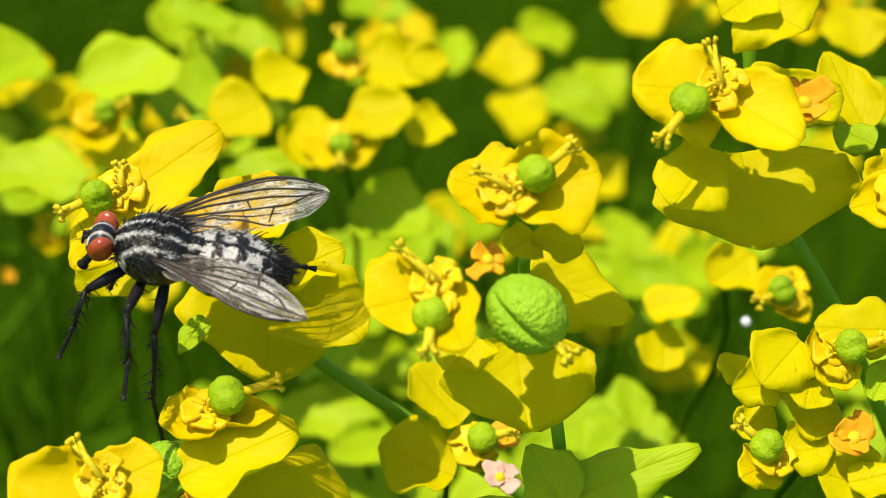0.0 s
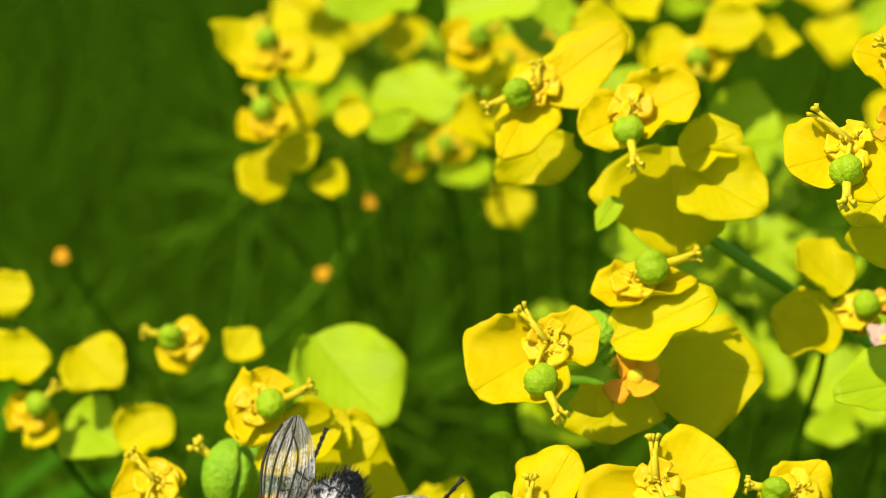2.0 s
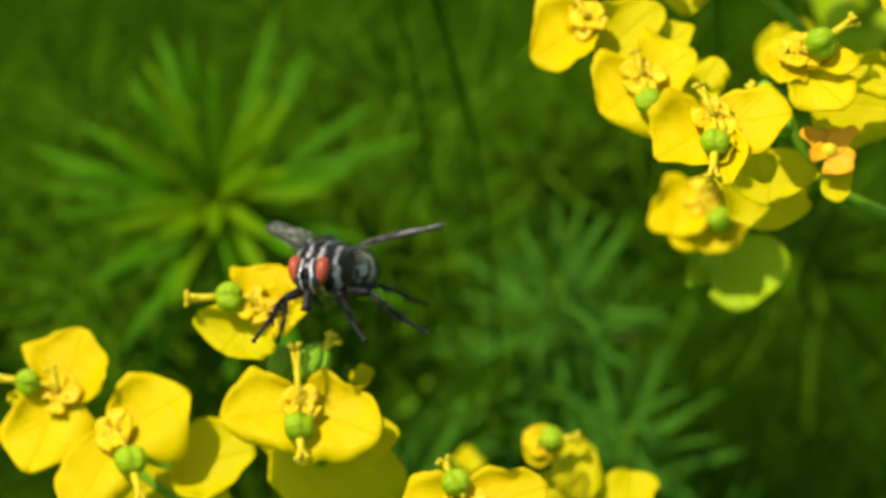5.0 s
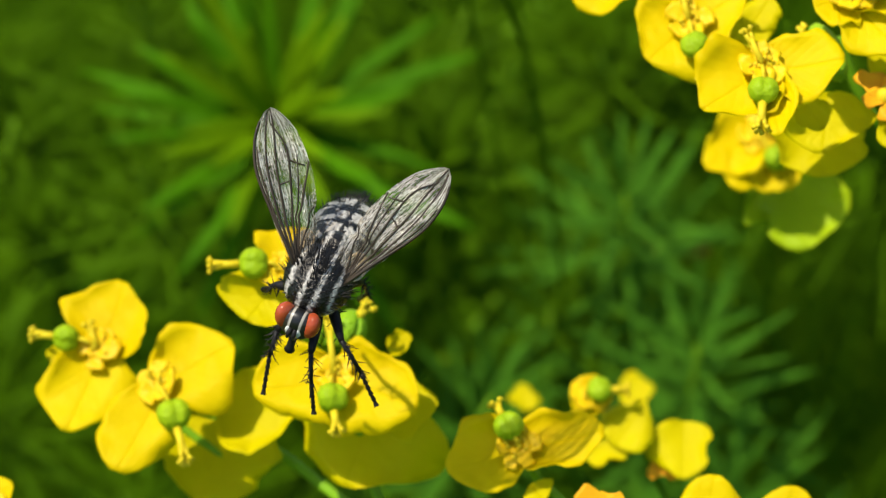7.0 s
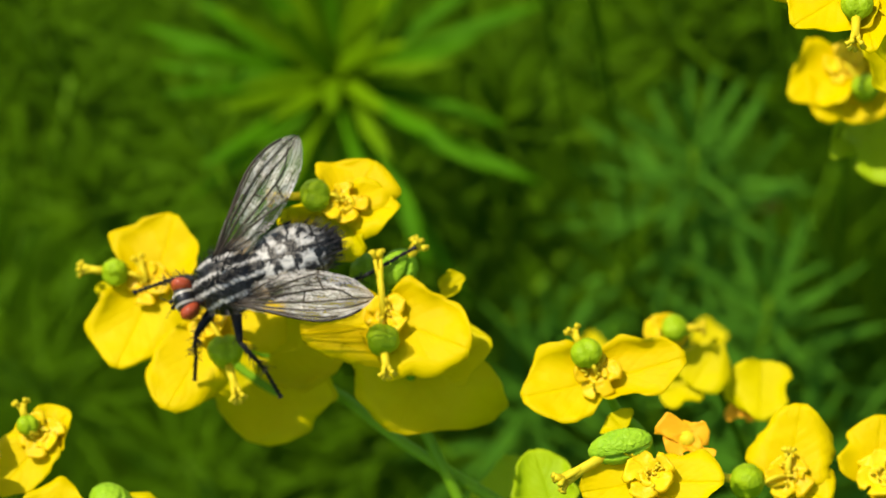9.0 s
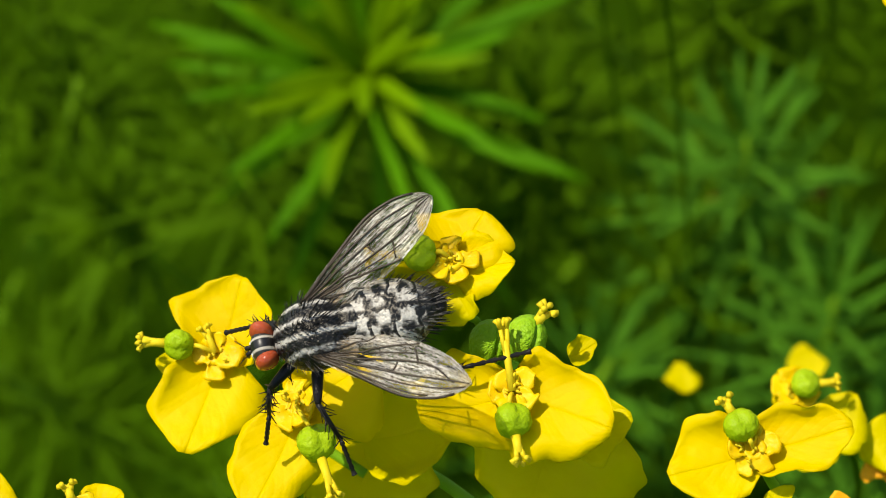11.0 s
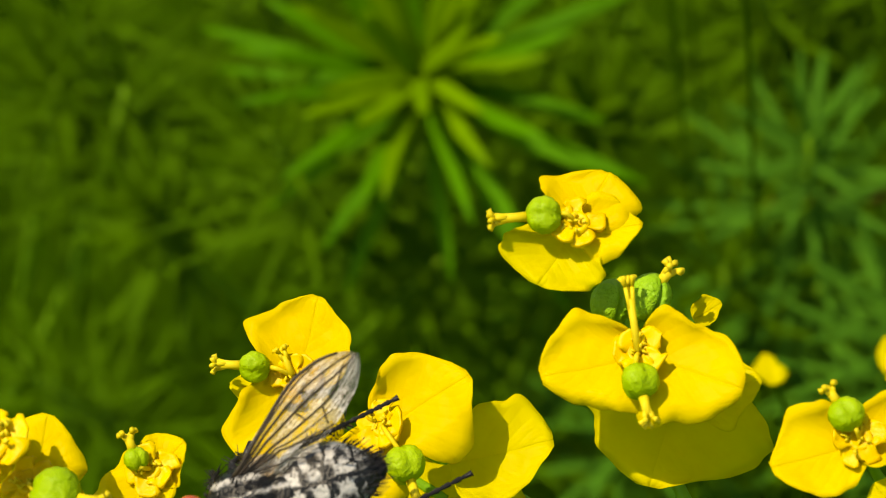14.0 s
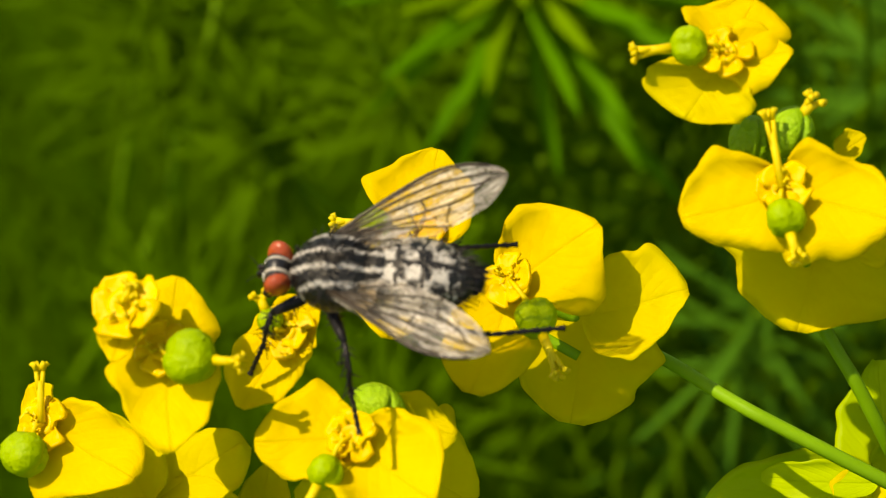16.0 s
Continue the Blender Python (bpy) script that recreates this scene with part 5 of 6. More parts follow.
def wing_skin():
    """Thin crinkled glossy membrane: brownish, see-through, silvery sun glints painted into its facets."""
    m, nodes, links, bsdf = material("wing membrane")
    pleat = noise_node(nodes, links, 1.0, 3, "UV", (7.0, 26.0, 1.0))
    facets = noise_node(nodes, links, 1.0, 2, "UV", (46.0, 34.0, 1.0))
    patch = noise_node(nodes, links, 1.0, 2, "UV", (5.0, 4.0, 1.0))

    def op(kind, a, b=None, c=None):
        k = nodes.new("ShaderNodeMath")
        k.operation = kind
        for i, v in enumerate((a, b, c)):
            if isinstance(v, (int, float)):
                k.inputs[i].default_value = v
            elif v is not None:
                links.new(v, k.inputs[i])
        return k.outputs[0]

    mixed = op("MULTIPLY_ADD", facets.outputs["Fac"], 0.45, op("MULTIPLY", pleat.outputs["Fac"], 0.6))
    # Pale end of the ramp stands for sun glints on the facets.
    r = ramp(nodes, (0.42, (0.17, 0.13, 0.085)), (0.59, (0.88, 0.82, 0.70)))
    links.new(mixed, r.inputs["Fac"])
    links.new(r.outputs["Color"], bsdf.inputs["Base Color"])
    bsdf.inputs["Roughness"].default_value = 0.30
    bsdf.inputs["Metallic"].default_value = 0.35
    bsdf.inputs["Specular IOR Level"].default_value = 0.7
    bsdf.inputs["Specular Tint"].default_value = (1.0, 0.95, 0.86, 1)
    bumped(nodes, links, bsdf, mixed, 1.0, 0.0003)
    clear = nodes.new("ShaderNodeBsdfTransparent")
    clear.inputs["Color"].default_value = (0.80, 0.73, 0.62, 1)
    co = nodes.new("ShaderNodeTexCoord")
    sep = nodes.new("ShaderNodeSeparateXYZ")
    links.new(co.outputs["UV"], sep.inputs["Vector"])
    # Denser in patches and towards the tip, to paint in silvery glare.
    outer = op("MULTIPLY", sep.outputs["X"], 0.42)
    share = op("ADD", op("MULTIPLY_ADD", patch.outputs["Fac"], 1.9, -0.80), op("ADD", outer, op("MULTIPLY_ADD", mixed, 0.5, -0.22)))
    share = op("MINIMUM", op("MAXIMUM", share, 0.06), 0.78)
    mix = nodes.new("ShaderNodeMixShader")
    links.new(share, mix.inputs["Fac"])
    links.new(clear.outputs[0], mix.inputs[1])
    links.new(bsdf.outputs[0], mix.inputs[2])
    links.new(mix.outputs[0], nodes["Material Output"].inputs["Surface"])
    return m


WING = wing_skin()
CALYPTER = petal_like("tan lobe", (0.38, 0.30, 0.18), (0.62, 0.52, 0.36), (0.3, 0.2, 0.1), 0.15, 0.4, grain=1800, bump=0.6)
VEIN = petal_like("brown vein", (0.02, 0.014, 0.008), (0.05, 0.035, 0.02), (0, 0, 0), 0, 0.4, grain=2000, spec=0.3)


def wing_outline(u):
    """Front and rear edge of the wing, in millimetres, at a share u of its length."""
    front = 0.30 + 0.75 * math.sin(min(1.0, u * 1.25) * 1.5708) - 0.85 * max(0, u - 0.62) ** 1.5 / 0.38 ** 1.5
    rear = -0.25 - 2.05 * math.sin(math.pi * min(1, u * 0.80 + 0.06)) ** 0.75 + 0.22 * math.exp(-((u - 0.30) / 0.035) ** 2)
    end = math.sqrt(max(0.0, 1 - ((u - 0.80) / 0.20) ** 2)) if u > 0.80 else 1.0
    mid = -0.7
    return mid + (front - mid) * end, mid + (rear - mid) * end


def wing_height(u, v):
    """Camber, pleats between the veins and a crumpled rim, in millimetres."""
    return (0.10 * math.sin(v * 9 + u * 2) * (1 - 0.3 * u) + 0.07 * math.sin(v * 27 - u * 3) * (0.4 + u) * (1 - 0.5 * u)
            + 0.25 * math.sin(3.1 * u) - 0.35 * v * (1 - 0.4 * u) + 0.06 * v * math.sin(21 * u))


WINGS = []
ABDOMEN = []
LEGS = {}


def hip_swing(x, y, outwards, down):
    """A leg turned on its hip, outwards and down, in degrees."""
    root = Vector((x, y, -1.4)) * 0.94 * MM
    side = 1 if y > 0 else -1
    turn = Matrix.Rotation(radians(-side * outwards), 4, "Z") @ Matrix.Rotation(radians(down), 4, "Y")
    return Matrix.Translation(root) @ turn @ Matrix.Translation(-root)


def abdomen_droop(degrees):
    """The hind body bent down at the waist."""
    waist = Vector((-1.9, 0, -0.2)) * 0.94 * MM
    return Matrix.Translation(waist) @ Matrix.Rotation(radians(-degrees), 4, "Y") @ Matrix.Translation(-waist)


def wing_spread(s, degrees, lift=0.0):
    """A wing turned outwards on its root, and its tip lifted, by so many degrees, in the fly's space."""
    root = Vector((0.2, s * 1.45, 1.05)) * 0.94 * MM
    return Matrix.Translation(root) @ Matrix.Rotation(radians(lift), 4, "Y") @ Matrix.Rotation(radians(-s * degrees), 4, "Z") @ Matrix.Translation(-root)


def make_fly():
    fly = new("flesh_fly")
    fly.empty_display_size = 0.004
    tagged(fly, "grey and black striped flesh fly with red eyes on the flowers", "fly")
    rnd = random.Random(5)
    k = 0.94 * MM
    # thorax
    bm = bmesh.new()
    for v in add_ball(bm, Matrix.Identity(4), 1, 1, 1, 32, 20):
        d = v.co.copy()
        w = 1 - 0.10 * max(0, d.x) ** 2
        groove = 1 - 0.05 * math.exp(-((d.x + 0.05) / 0.07) ** 2) * max(0, d.z)
        v.co = Vector((d.x * 2.45, d.y * 2.2 * w * groove, d.z * 1.85 * w * groove + (0.1 if d.z > 0 else 0))) * k
    for v in add_ball(bm, Matrix.Identity(4), 1, 1, 1, 16, 10):
        v.co = Vector((v.co.x * 0.95 - 2.25, v.co.y * 1.05, v.co.z * 0.6 + 0.85)) * k
    part("thorax", smooth(bm), STRIPED, fly, "grey thorax with black long stripes")
    # abdomen
    bm = bmesh.new()
    for v in add_ball(bm, Matrix.Identity(4), 1, 1, 1, 32, 28):
        d = v.co.copy()
        taper = 1 - 0.22 * max(0, -d.x) ** 2
        seg = 1 - 0.045 * max(0.0, math.sin(d.x * 7.5 + 0.6)) ** 6
        v.co = Vector((d.x * 3.2 - 4.4, d.y * 2.3 * taper * seg, d.z * 1.75 * taper * seg - 0.15 + 0.25 * d.x * d.x)) * k
    abdomen = part("abdomen", smooth(bm), CHEQUER, fly, "black abdomen with silver chequered patches")
    ABDOMEN.append(abdomen)
    bm = bmesh.new()
    add_ball(bm, Matrix.Translation(Vector((-7.3, 0, -0.1)) * k), 0.65 * k, 0.75 * k, 0.7 * k, 14, 9)
    part("abdomen_tip", smooth(bm), BLACK, abdomen)
    # head
    hk = 0.86 * k
    bm = bmesh.new()
    for v in add_ball(bm, Matrix.Identity(4), 1, 1, 1, 22, 14):
        d = v.co.copy()
        v.co = Vector((d.x * 0.95 + 3.55 + (0.15 if d.z < 0 and d.x > 0 else 0), d.y * 1.42, d.z * 1.35 - 0.12)) * hk
    head = part("head", smooth(bm), FACE, fly)
    for s in (-1, 1):
        bm = bmesh.new()
        m = Matrix.Translation(Vector((3.50, s * 0.98, 0.12)) * hk) @ Matrix.Rotation(s * 0.35, 4, "Z") @ Matrix.Rotation(-s * 0.25, 4, "X")
        add_ball(bm, m, 0.88 * hk, 0.66 * hk, 1.25 * hk, 24, 16)
        part("eye", smooth(bm), EYE_RED, head, "brick red compound eye")
        bm = bmesh.new()
        add_ball(bm, Matrix.Translation(Vector((4.30, s * 0.38, -0.25)) * hk), 0.25 * hk, 0.28 * hk, 0.75 * hk, 10, 8)
        part("face_plate", smooth(bm), SILVER, head)
        bm = bmesh.new()
        add_tube(bm, [Vector((4.35, s * 0.15, 0.35)) * hk, Vector((4.75, s * 0.22, 0.1)) * hk, Vector((4.80, s * 0.25, -0.4)) * hk], [0.16 * hk, 0.17 * hk, 0.12 * hk], 8)
        add_tube(bm, [Vector((4.75, s * 0.25, 0.0)) * hk, Vector((5.15, s * 0.6, 0.25)) * hk, Vector((5.45, s * 0.9, 0.3)) * hk], [0.035 * hk, 0.03 * hk, 0.015 * hk], 5)
        part("antenna", smooth(bm), BLACK, head)
    bm = bmesh.new()
    add_tube(bm, [Vector((3.85, 0, -1.2)) * hk, Vector((4.25, 0, -1.9)) * hk, Vector((4.55, 0, -2.6)) * hk, Vector((4.65, 0, -2.9)) * hk], [0.4 * hk, 0.3 * hk, 0.3 * hk, 0.42 * hk], 10)
    part("mouth", smooth(bm), BLACK, head)
    # bristles
    bm, hind = bmesh.new(), bmesh.new()
    for _ in range(620):
        if rnd.random() < 0.5:
            a, b = rnd.uniform(0, 6.28), rnd.uniform(0.1, 1.5)
            d = Vector((math.cos(a) * math.sin(b), math.sin(a) * math.sin(b), math.cos(b)))
            p = Vector((d.x * 2.4, d.y * 2.15, d.z * 1.85 + 0.08))
            q = p + Vector((d.x * 0.7 - 0.45, d.y * 0.7, d.z * 0.6)) * rnd.uniform(0.4, 1.0)
            coat = bm
        else:
            a, b = rnd.uniform(0, 6.28), rnd.uniform(0.0, 1.0) ** 0.6
            d = Vector((-b, math.cos(a) * math.sqrt(1 - b * b), math.sin(a) * math.sqrt(1 - b * b)))
            t = 1 - 0.22 * d.x * d.x
            p = Vector((d.x * 3.2 - 4.4, d.y * 2.3 * t, d.z * 1.75 * t - 0.15 + 0.25 * d.x * d.x))
            q = p + Vector((d.x * 0.9 - 0.5, d.y * 0.6, d.z * 0.6)) * rnd.uniform(0.3, 0.7)
            coat = hind
        add_tube(coat, [p * k, (p + q) / 2 * k + Vector((0, 0, 0.00004)), q * k], [0.034 * k, 0.026 * k, 0.010 * k], 4)
    tagged(part("bristle_coat", bm, BLACK, fly, "stiff black bristles"), kind="stuff")
    tagged(part("bristle_coat", hind, BLACK, abdomen, "stiff black bristles"), kind="stuff")
    # legs
    rows = ((-1, "front", (1.5, 0.8, -1.3), (3.2, 1.9, -1.6), (4.7, 2.3, -2.6), (7.0, 2.6, -3.4)),
            (-1, "middle", (0.4, 1.1, -1.5), (0.7, 2.6, -1.9), (0.2, 3.0, -3.8), (0.0, 3.6, -5.2)),
            (-1, "hind", (-0.9, 1.0, -1.5), (-3.2, 2.4, -1.5), (-6.2, 3.0, -2.6), (-9.2, 3.6, -3.2)),
            (1, "front", (1.5, 0.8, -1.3), (3.2, 2.6, -1.3), (4.3, 3.8, -2.8), (5.3, 5.2, -4.0)),
            (1, "middle", (0.4, 1.1, -1.5), (0.9, 3.7, -1.5), (0.3, 5.6, -3.3), (0.1, 7.6, -4.4)),
            (1, "hind", (-0.9, 1.0, -1.5), (-3.5, 2.6, -1.4), (-7.9, 3.2, -2.5), (-11.9, 2.9, -3.2)))
    for s, kind, a, b, c, d in rows:
        a, b, c, d = (Vector((p[0], p[1] * s, p[2])) for p in (a, b, c, d))
        bm = bmesh.new()
        add_tube(bm, [q * k for q in (a, a.lerp(b, 0.35), a.lerp(b, 0.8), b)], [0.30 * k, 0.37 * k, 0.28 * k, 0.19 * k], 9)
        leg = part("leg", smooth(bm), BLACK, fly)
        LEGS[s, kind] = leg
        bm = bmesh.new()
        add_tube(bm, [q * k for q in (b, b.lerp(c, 0.5) + Vector((0, 0, 0.1)), c)], [0.17 * k, 0.15 * k, 0.13 * k], 8)
        part("shin", smooth(bm), BLACK, leg)
        bm = bmesh.new()
        pts, wide = [], []
        for j in range(6):
            pts += [c.lerp(d, j / 6) * k, c.lerp(d, (j + 0.85) / 6) * k]
            wide += [0.10 * k, 0.17 * k]
        add_tube(bm, pts + [d * k], wide + [0.2 * k], 7)
        part("foot", smooth(bm), BLACK, leg)
        bm = bmesh.new()
        for _ in range(44):
            f = rnd.random()
            p = b.lerp(c, f) if rnd.random() < 0.7 else a.lerp(b, f)
            w = Vector((rnd.uniform(-1, 1), rnd.uniform(-1, 1), rnd.uniform(-1, 1))).normalized()
            q = p + w * 0.75 + (c - b).normalized() * 0.4
            add_tube(bm, [p * k, q * k], [0.06 * k, 0.015 * k], 4)
        tagged(part("spine_fringe", smooth(bm), BLACK, leg), kind="stuff")
    # wings
    for s in (-1, 1):
        place = Matrix.Translation(Vector((0.2, s * 1.45, 1.05)) * k) @ Matrix.Rotation(math.pi - s * radians(28), 4, "Z") @ Matrix.Rotation(radians(-7), 4, "Y")
        flip = Matrix.Diagonal((1, -s, 1, 1))
        bm = bmesh.new()
        nu, nv = 52, 24
        uv = bm.loops.layers.uv.verify()
        where = {}
        grid = {}
        for i in range(nu + 1):
            u = i / nu
            f, r = wing_outline(u)
            for j in range(nv + 1):
                v = j / nv
                y = f + (r - f) * v
                z = wing_height(u, v)
                vert = grid[i, j] = bm.verts.new(place @ flip @ (Vector((u * 9.9, y * 1.0, z)) * k))
                where[vert] = (u, v + (1.3 if s > 0 else 0))
        for i in range(nu):
            for j in range(nv):
                bm.faces.new((grid[i, j], grid[i + 1, j], grid[i + 1, j + 1], grid[i, j + 1]))
        for vert, uvs in where.items():
            for loop in vert.link_loops:
                loop[uv].uv = uvs
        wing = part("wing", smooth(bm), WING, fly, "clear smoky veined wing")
        WINGS.append((wing, s))
        for run, wide in (((0.0, 0.15), (0.55, 0.0), (0.93, 0.02)), 0.11), (((0.0, 0.2), (0.45, 0.17), (0.97, 0.30)), 0.075), (((0.0, 0.25), (0.5, 0.33), (0.99, 0.55)), 0.075), (((0.02, 0.3), (0.45, 0.52), (0.74, 0.66), (0.90, 0.45)), 0.07), (((0.03, 0.35), (0.4, 0.72), (0.62, 0.98)), 0.07), (((0.05, 0.4), (0.22, 0.75), (0.34, 0.95)), 0.06), (((0.0, 0.12), (0.4, 0.08), (0.78, 0.06)), 0.06), (((0.03, 0.32), (0.4, 0.62), (0.68, 0.82)), 0.05), (((0.52, 0.35), (0.53, 0.56)), 0.06), (((0.66, 0.62), (0.60, 0.90)), 0.06):
            pts = []
            for u, v in [(p.x, p.y) for p in spline([(a, b, 0) for a, b in run], 7)]:
                f, r = wing_outline(u)
                y = f + (r - f) * v
                z = wing_height(u, v) + 0.015
                pts.append(place @ flip @ (Vector((u * 9.9, y * 1.0, z)) * k))
            bm = bmesh.new()
            add_tube(bm, pts, [wide * k * (1.15 - 0.45 * i / len(pts)) for i in range(len(pts))], 5)
            part("vein", smooth(bm), VEIN, wing)
    # pale lobes behind the wing roots
    for s in (-1, 1):
        bm = bmesh.new()
        m = Matrix.Translation(Vector((-1.55, s * 1.75, 0.62)) * k) @ Matrix.Rotation(-s * 0.35, 4, "X") @ Matrix.Rotation(0.15, 4, "Y")
        for v in add_ball(bm, Matrix.Identity(4), 1, 1, 1, 18, 10):
            d = v.co.copy()
            v.co = m @ (Vector((d.x * 1.0, d.y * 0.72, d.z * 0.22 + 0.25 * (d.x * d.x + d.y * d.y) - 0.1)) * k)
        part("calypter", smooth(bm), CALYPTER, fly, "pale tan lobe at the wing root")
    return fly


FLY = make_fly()


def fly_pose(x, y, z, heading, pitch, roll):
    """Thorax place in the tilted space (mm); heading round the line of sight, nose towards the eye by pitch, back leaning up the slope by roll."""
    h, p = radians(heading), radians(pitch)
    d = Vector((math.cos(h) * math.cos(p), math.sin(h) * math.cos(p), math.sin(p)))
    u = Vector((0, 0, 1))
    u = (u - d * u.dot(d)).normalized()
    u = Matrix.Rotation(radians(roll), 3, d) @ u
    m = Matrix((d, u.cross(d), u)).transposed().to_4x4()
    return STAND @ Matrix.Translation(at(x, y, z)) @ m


# ---- what moves ----
def sway(head, rows):
    home = Vector(head["home"])
    keys = [(t, STAND @ Matrix.Translation((home + Vector((x, y, 0))) * MM)) for t, x, y in rows]
    if rows[0][0] > 0:
        keys.insert(0, (0.0, keys[0][1]))
    if rows[-1][0] < 16:
        keys.append((16.0, keys[-1][1]))
    walk(head, keys)


def motions():
    sway(A1, [(0, -0.52, -0.51), (0.5, 0.91, 0.76)])
    sway(A2, [(0, -0.42, -0.54), (0.5, -0.53, -0.40), (0.8, -0.48, -0.43), (1, -0.43, -0.53), (1.1, -0.44, -0.52), (1.5, -0.16, -0.16), (2.1, -0.01, -0.13)])
    sway(A4, [(0, -0.17, 0.19), (0.5, 0.38, 0.21), (0.8, 0.23, 0.22), (1, 0.36, 0.29), (1.1, 0.18, 0.24), (1.5, -0.35, -0.34), (2, 0.23, -0.02), (2.1, 0.15, 0.19), (2.5, 0.25, 0.42), (2.7, 0.40, 0.35), (3, 0.15, 0.60), (3.5, 0.02, 0.99)])
    sway(B1, [(1.5, 0.30, 0.48), (2, 0.39, 0.50), (2.1, 0.32, 0.46), (2.5, 0.57, 0.36)])
    sway(C1, [(0.8, 0.69, 0.34), (1.1, 0.30, 0.47), (2.1, -1.99, -3.82), (2.5, -2.34, -3.39), (2.7, -2.42, -3.08), (3, 1.11, 1.20), (3.5, 0.67, 1.09)])
    sway(C3, [(2.5, -0.28, -0.28), (2.7, -0.34, -0.16), (3, -0.34, -0.31), (3.3, -0.32, -0.29), (3.5, -0.31, -0.14), (4, 0.60, -0.07)])
    sway(C5, [(2.5, -0.46, -0.13), (2.7, -0.69, 0.02), (3, -0.38, -0.61), (3.3, -0.36, -0.81), (3.5, -0.39, -0.57), (4, -0.21, -0.21), (4.5, -0.29, -0.12), (4.7, -0.47, 0.07), (7, -0.22, 0.21), (7.5, -0.13, 0.26), (8, -0.18, 0.18), (8.5, -0.11, 0.13), (9, 0.39, 0.23)])
    sway(D1, [(4, 1.29, 0.92), (4.5, 0.38, 0.28), (4.7, 0.14, -0.19), (9, -0.29, -0.80), (9.5, 0.01, 0.07), (9.7, -0.25, 0.14), (11.8, -0.51, -0.46), (12, -0.57, -0.49), (12.5, -0.37, -0.35), (13, -0.49, -0.26), (14, 0.10, 0.02), (14.5, 0.31, -0.15), (15.5, 0.36, 0.32), (16, 0.44, 0.22)])
    sway(D2, [(4.5, 0.47, 1.11), (4.7, 0.27, 0.49), (7, 0.36, -0.24), (7.5, 0.51, -0.40), (8, 0.37, -0.45), (9, -0.62, -0.69), (9.5, -0.17, -0.28), (9.7, -0.13, -0.51), (11.8, 0.04, -0.16), (12, 0.16, 0.03), (12.5, 0.07, 0.16), (13, 0.07, 0.21), (13.5, 0.22, 0.22), (14, 0.23, 0.13), (14.5, 0.22, 0.26), (15, 0.11, 0.27), (15.5, 0.03, 0.06), (16, -0.01, 0.18)])
    sway(D3, [(4.7, 2.18, 0.62), (7, 3.00, 1.37), (7.5, 3.09, 1.21), (8, 3.01, 1.40), (8.5, 3.10, 1.46), (9, 2.41, 1.44), (9.7, 2.56, 1.83), (11.8, 1.40, 0.85), (12.5, 0.86, 0.81), (13, 1.09, 0.46), (14.5, 0.45, -1.68), (15, 0.01, -1.15), (15.5, 0.10, -1.30), (16, 0.33, -1.20)])
    sway(D4, [(4.5, 0.95, 0.68), (4.7, 0.59, -0.45), (7, 1.28, -0.00), (7.5, 1.33, -0.15), (8, 1.29, 0.06), (8.5, 1.31, 0.14), (9, 0.78, 0.18), (9.5, 0.33, 0.40), (9.7, 0.29, 0.59), (11.8, -0.57, 0.24), (12, -0.78, -0.07), (12.5, -0.99, -0.34), (13, -0.99, -0.32), (14.5, -1.87, -2.75), (15, -2.02, -1.97)])
    sway(E, [(4.7, -1.13, -1.55), (7, -0.26, -0.12), (7.5, -0.28, -0.24), (8, -0.27, -0.00), (8.5, -0.25, -0.09), (9, 0.01, 0.31), (9.5, -0.04, 0.47), (9.7, 0.91, 1.00), (11.8, 0.11, 0.26), (12, 0.24, 0.08), (12.5, 0.21, -0.00), (13, 0.42, -0.14), (13.5, -0.10, -0.31), (14, -0.97, -0.21), (14.5, -2.47, -1.38)])
    sway(F, [(8, 4.10, -3.35), (8.5, 3.99, -3.53), (9, 4.21, -2.57), (9.7, 2.58, -2.78), (11.8, 2.59, -0.33), (14.5, 0.05, 0.48), (15, 0.28, 0.81), (15.5, 0.35, 0.43), (16, 0.37, 0.29)])
    sway(K, [(14.5, -0.80, 0.15), (15, -1.23, -0.93), (15.5, -0.94, -0.74), (16, -1.42, 0.44)])
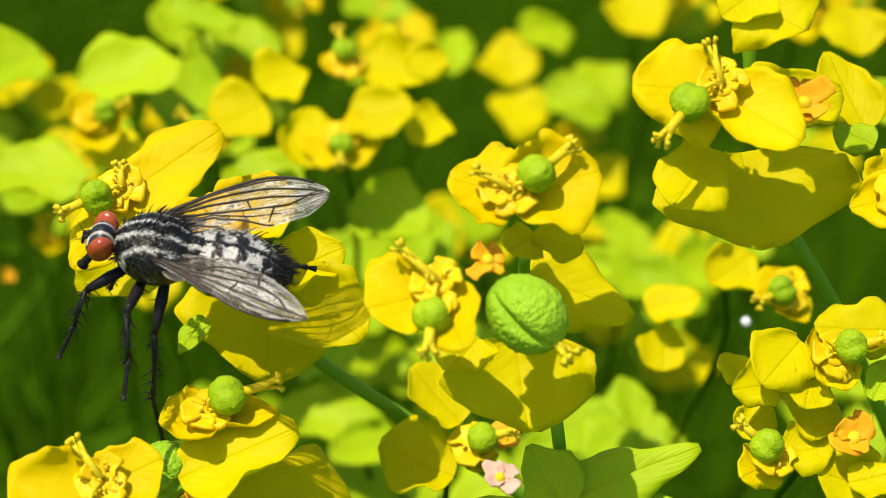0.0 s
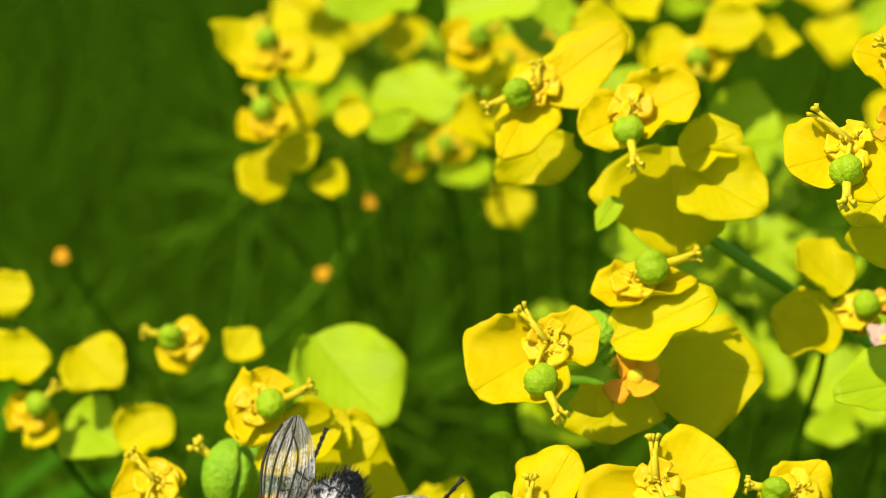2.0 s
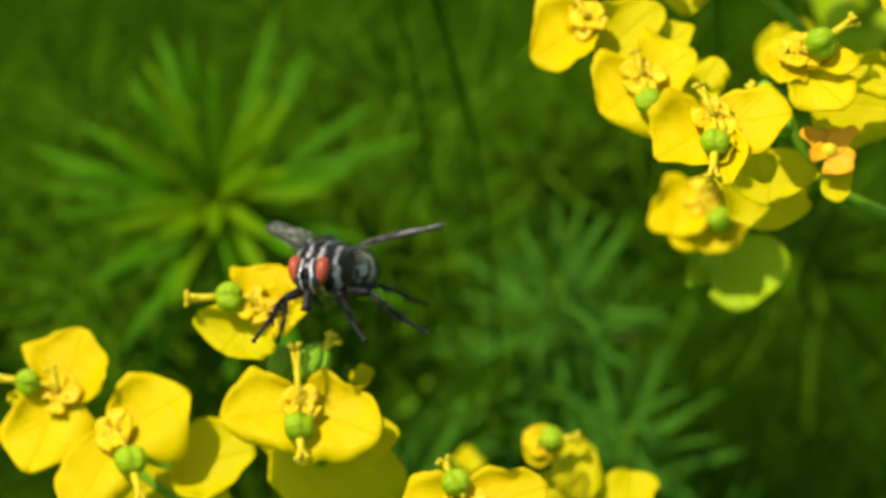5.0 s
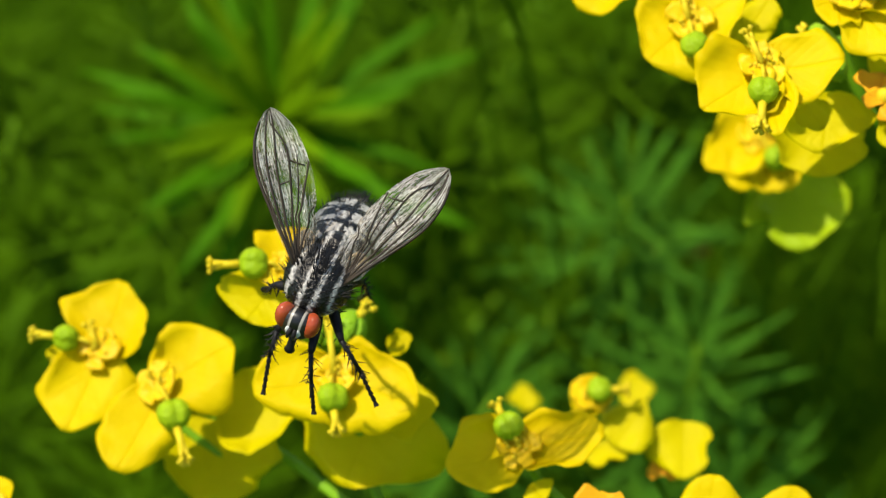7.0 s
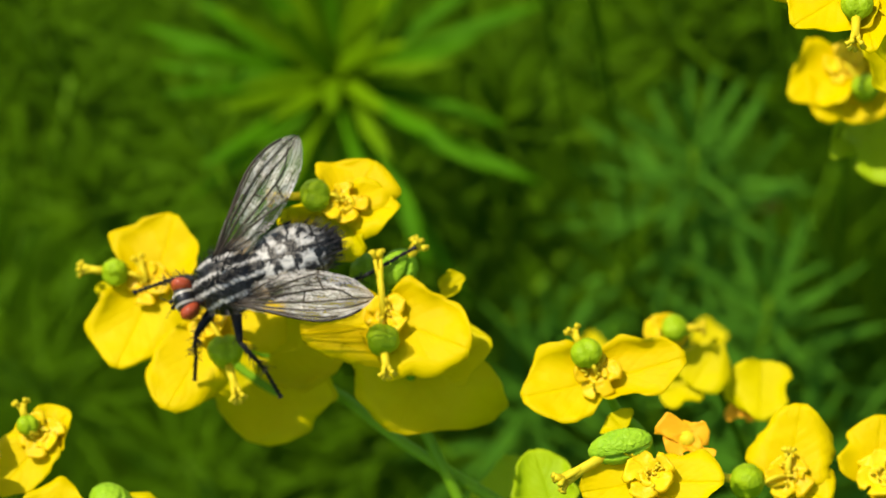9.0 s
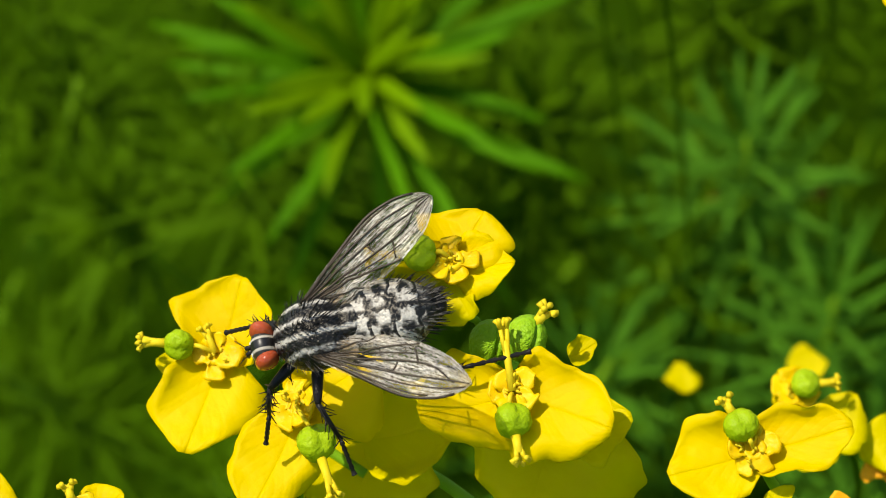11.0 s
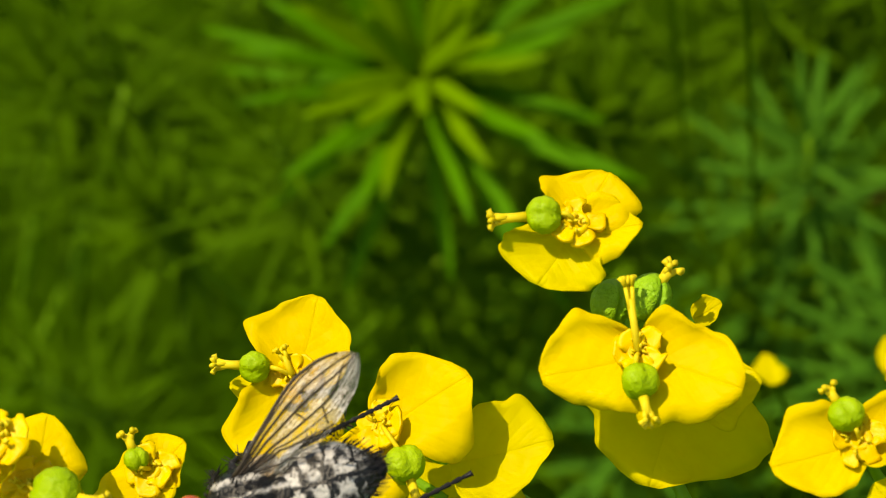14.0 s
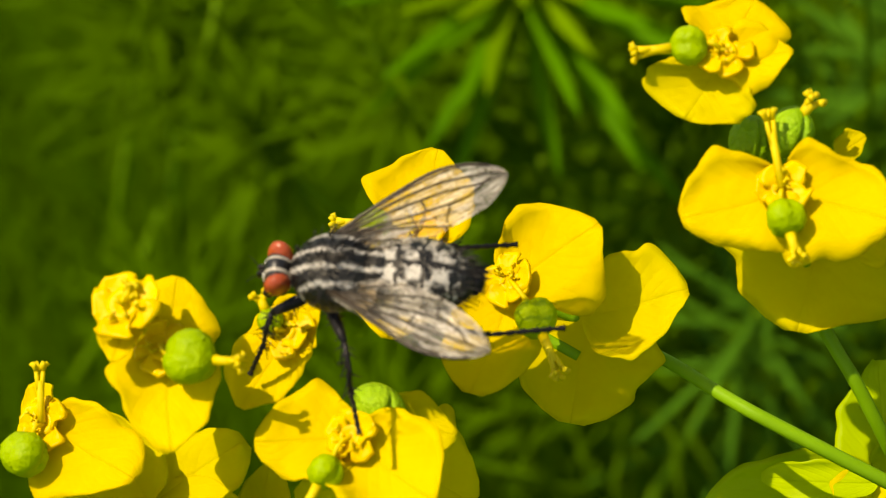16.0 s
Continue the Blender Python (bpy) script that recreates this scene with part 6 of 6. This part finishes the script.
    walk(FLY, [
        (0, fly_pose(23.2, 30.9, -4.0, 171, 0, 36)),
        (0.3, fly_pose(22.2, 30.8, -3.0, 160, -8, 20)),
        (0.5, fly_pose(18.0, 30.9, -8.0, 151, -22, 6)),
        (0.8, fly_pose(17.3, 31.8, -9.0, 146, -22, 4)),
        (1, fly_pose(17.8, 32.1, -9.0, 153, -22, 8)),
        (1.1, fly_pose(16.8, 29.3, -9.0, 176, -18, 12)),
        (1.2, fly_pose(16.6, 26.8, -9.0, 205, 0, 20)),
        (1.3, fly_pose(11.3, 21.8, -12.0, 166, 0, 60)),
        (1.4, fly_pose(8.6, 14.4, -9.0, 192, 0, 42)),
        (1.5, fly_pose(12.0, 13.2, -9.0, 212, 0, 28)),
        (1.7, fly_pose(9.2, 9.5, -9.0, 215, 0, 15)),
        (2, fly_pose(6.1, 4.4, -3.0, 238, 0, 5)),
        (2.1, fly_pose(4.8, 5.4, -3.0, 238, 0, 5)),
        (2.2, fly_pose(4.1, 5.9, -3.0, 235, 0, 0)),
        (2.4, fly_pose(2.5, 6.2, -3.0, 226, 0, 0)),
        (2.5, fly_pose(1.3, 4.5, -3.0, 222, 0, 2)),
        (2.6, fly_pose(0.1, 5.4, -3.0, 215, 0, 5)),
        (2.7, fly_pose(-1.3, 5.5, -3.0, 211, 0, 8)),
        (2.8, fly_pose(-1.3, 6.0, -3.0, 210, 0, 10)),
        (2.9, fly_pose(-10.7, 0.1, -4.0, 212, 0, 30)),
        (3, fly_pose(-24.0, -13.9, 0.0, 220, 0, 10)),
        (3.3, fly_pose(-20.6, -23.6, 6.0, 240, 20, 0)),
        (3.5, fly_pose(-19.0, -18.4, -2.0, 245, 55, 0)),
        (3.7, fly_pose(-16.3, -10.9, -2.0, 205, 75, 68)),
        (4, fly_pose(-16.8, -10.1, -2.0, 205, 75, 68)),
        (4.2, fly_pose(-17.3, -8.6, -2.0, 205, 75, 68)),
        (4.5, fly_pose(-18.1, -11.5, -2.0, 205, 75, 68)),
        (4.7, fly_pose(-18.1, -12.5, -2.0, 205, 75, 68)),
        (6.8, fly_pose(-19.8, -17.0, 12.0, 250, 26, 0)),
        (7, fly_pose(-18.6, -16.5, 12.0, 248, 26, 0)),
        (7.5, fly_pose(-18.6, -16.6, 12.0, 248, 26, 0)),
        (8, fly_pose(-18.8, -16.7, 12.0, 248, 26, 0)),
        (8.5, fly_pose(-18.7, -17.7, 12.0, 248, 26, 0)),
        (8.7, fly_pose(-18.4, -18.2, 12.0, 248, 26, 0)),
        (8.8, fly_pose(-22.1, -18.9, -1.5, 228, 4, 0)),
        (8.9, fly_pose(-27.8, -20.6, -1.5, 212, 0, 4)),
        (9, fly_pose(-30.0, -21.3, -1.5, 203, 0, 10)),
        (9.1, fly_pose(-29.6, -20.9, -1.5, 199, 0, 10)),
        (9.5, fly_pose(-30.6, -19.7, -1.5, 197, 0, 13)),
        (9.7, fly_pose(-30.6, -19.7, -1.5, 197, 0, 14)),
        (11.8, fly_pose(-31.0, -19.2, -1.5, 189, 0, 36)),
        (12, fly_pose(-32.6, -18.8, -1.5, 187, 0, 44)),
        (12.5, fly_pose(-33.5, -18.7, -1.5, 186, 0, 48)),
        (13, fly_pose(-33.9, -18.4, -1.5, 185, 0, 48)),
        (13.3, fly_pose(-34.6, -18.6, -1.5, 184, 0, 44)),
        (13.4, fly_pose(-34.3, -20.7, 1.0, 206, 0, 2)),
        (13.5, fly_pose(-38.4, -28.9, 2.4, 202, 0, 4)),
        (13.7, fly_pose(-38.9, -30.6, 2.4, 198, 0, 6)),
        (14, fly_pose(-39.7, -29.8, 2.4, 196, 0, 6)),
        (14.2, fly_pose(-40.8, -30.8, 2.4, 196, 0, 6)),
        (14.5, fly_pose(-41.0, -29.1, 2.4, 193, 0, 8)),
        (14.7, fly_pose(-41.6, -28.1, 2.4, 191, 0, 10)),
        (15, fly_pose(-41.4, -27.2, 2.4, 187, 0, 12)),
        (15.2, fly_pose(-41.7, -24.3, 2.4, 186, 0, 15)),
        (15.5, fly_pose(-42.0, -24.9, 2.4, 180, 0, 26)),
        (15.7, fly_pose(-41.6, -24.7, 2.4, 178, 0, 28)),
        (16, fly_pose(-42.1, -25.2, 2.4, 176, 0, 30)),
    ])
    both = [(0, -4, 0), (0.3, 0, 0), (0.5, 8, 0), (1.1, 8, 0), (1.3, -12, 0), (1.5, -10, 0), (2, -4, 0), (2.8, -3, 0), (2.9, 28, 0), (3, 28, 0), (3.5, 6, 0), (4.7, 6, 0)]
    right = both + [(6.8, 9, 24), (8.7, 9, 24), (8.9, 8, 4), (9.7, 10, 4), (12, -6, 0), (13.3, -6, 0), (13.4, 5, 0), (14.5, 3, 0), (15.5, -4, 0), (16, -3, 0)]
    left = both + [(6.8, -4, 24), (8.7, -4, 24), (8.9, -3, 0), (9.7, -3, 0), (12, 8, 0), (13.3, 8, 0), (13.4, 3, 0), (14.5, 3, 0), (16, 0, 0)]
    for wing, s in WINGS:
        walk(wing, [(t, wing_spread(s, a, b)) for t, a, b in (right if s < 0 else left)])
    walk(LEGS[1, "hind"], [(t, hip_swing(-0.9, 1.0, a, b)) for t, a, b in ((0, 42, -60), (0.3, 10, 0), (0.5, -10, 0), (1.1, -10, 0), (1.3, 14, 0), (4.7, 8, 0), (6.8, -22, -62), (8.7, -22, -62), (9, -6, 0), (9.7, -6, 0), (11.8, 10, 0), (12, 12, 0), (12.5, 21, 0), (13.3, 22, 0), (13.5, 2, 0), (14.5, -8, 0), (15, -5, 2), (15.5, -2, -3), (16, -8, 0))])
    walk(LEGS[-1, "front"], [(t, hip_swing(1.5, -0.8, a, b)) for t, a, b in ((0, 0, 60), (3.5, 0, 60), (4, -5, 10), (4.7, -5, 10), (6.8, 24, 15), (8.7, 24, 15), (9, 0, 0), (9.7, 0, 0), (11.8, -10, 25), (13.3, -10, 30), (13.5, -5, 45), (16, 0, 65))])
    walk(LEGS[1, "front"], [(t, hip_swing(1.5, 0.8, a, b)) for t, a, b in ((0, 28, 45), (0.5, 10, 10), (3.5, 10, 10), (4.7, 5, 5), (6.8, 34, 18), (8.7, 34, 18), (9, 18, 20), (9.7, 18, 20), (11.8, 25, 35), (13.3, 25, 38), (13.6, 12, 10), (14.5, 10, 0), (15, 19, 15), (15.5, 42, 42), (16, 42, 42))])
    walk(LEGS[1, "middle"], [(t, hip_swing(0.4, 1.1, a, b)) for t, a, b in ((0, 0, 0), (4.7, 0, 0), (6.8, 40, 0), (8.7, 40, 0), (9, 0, 0), (13.4, 0, 0), (14.5, 5, -30), (15, -17, -52), (15.5, -30, -48), (16, -33, -46))])
    walk(ABDOMEN[0], [(t, abdomen_droop(a)) for t, a in ((0, 0), (4.7, 8), (6.8, 26), (8.7, 26), (9, 6), (16, 6))])
    walk(LEGS[-1, "hind"], [(t, hip_swing(-0.9, -1.0, a, b)) for t, a, b in ((0, 0, 0), (4.7, 0, 0), (6.8, -22, -62), (8.7, -22, -62), (9, 0, 0), (16, 0, 0))])


motions()
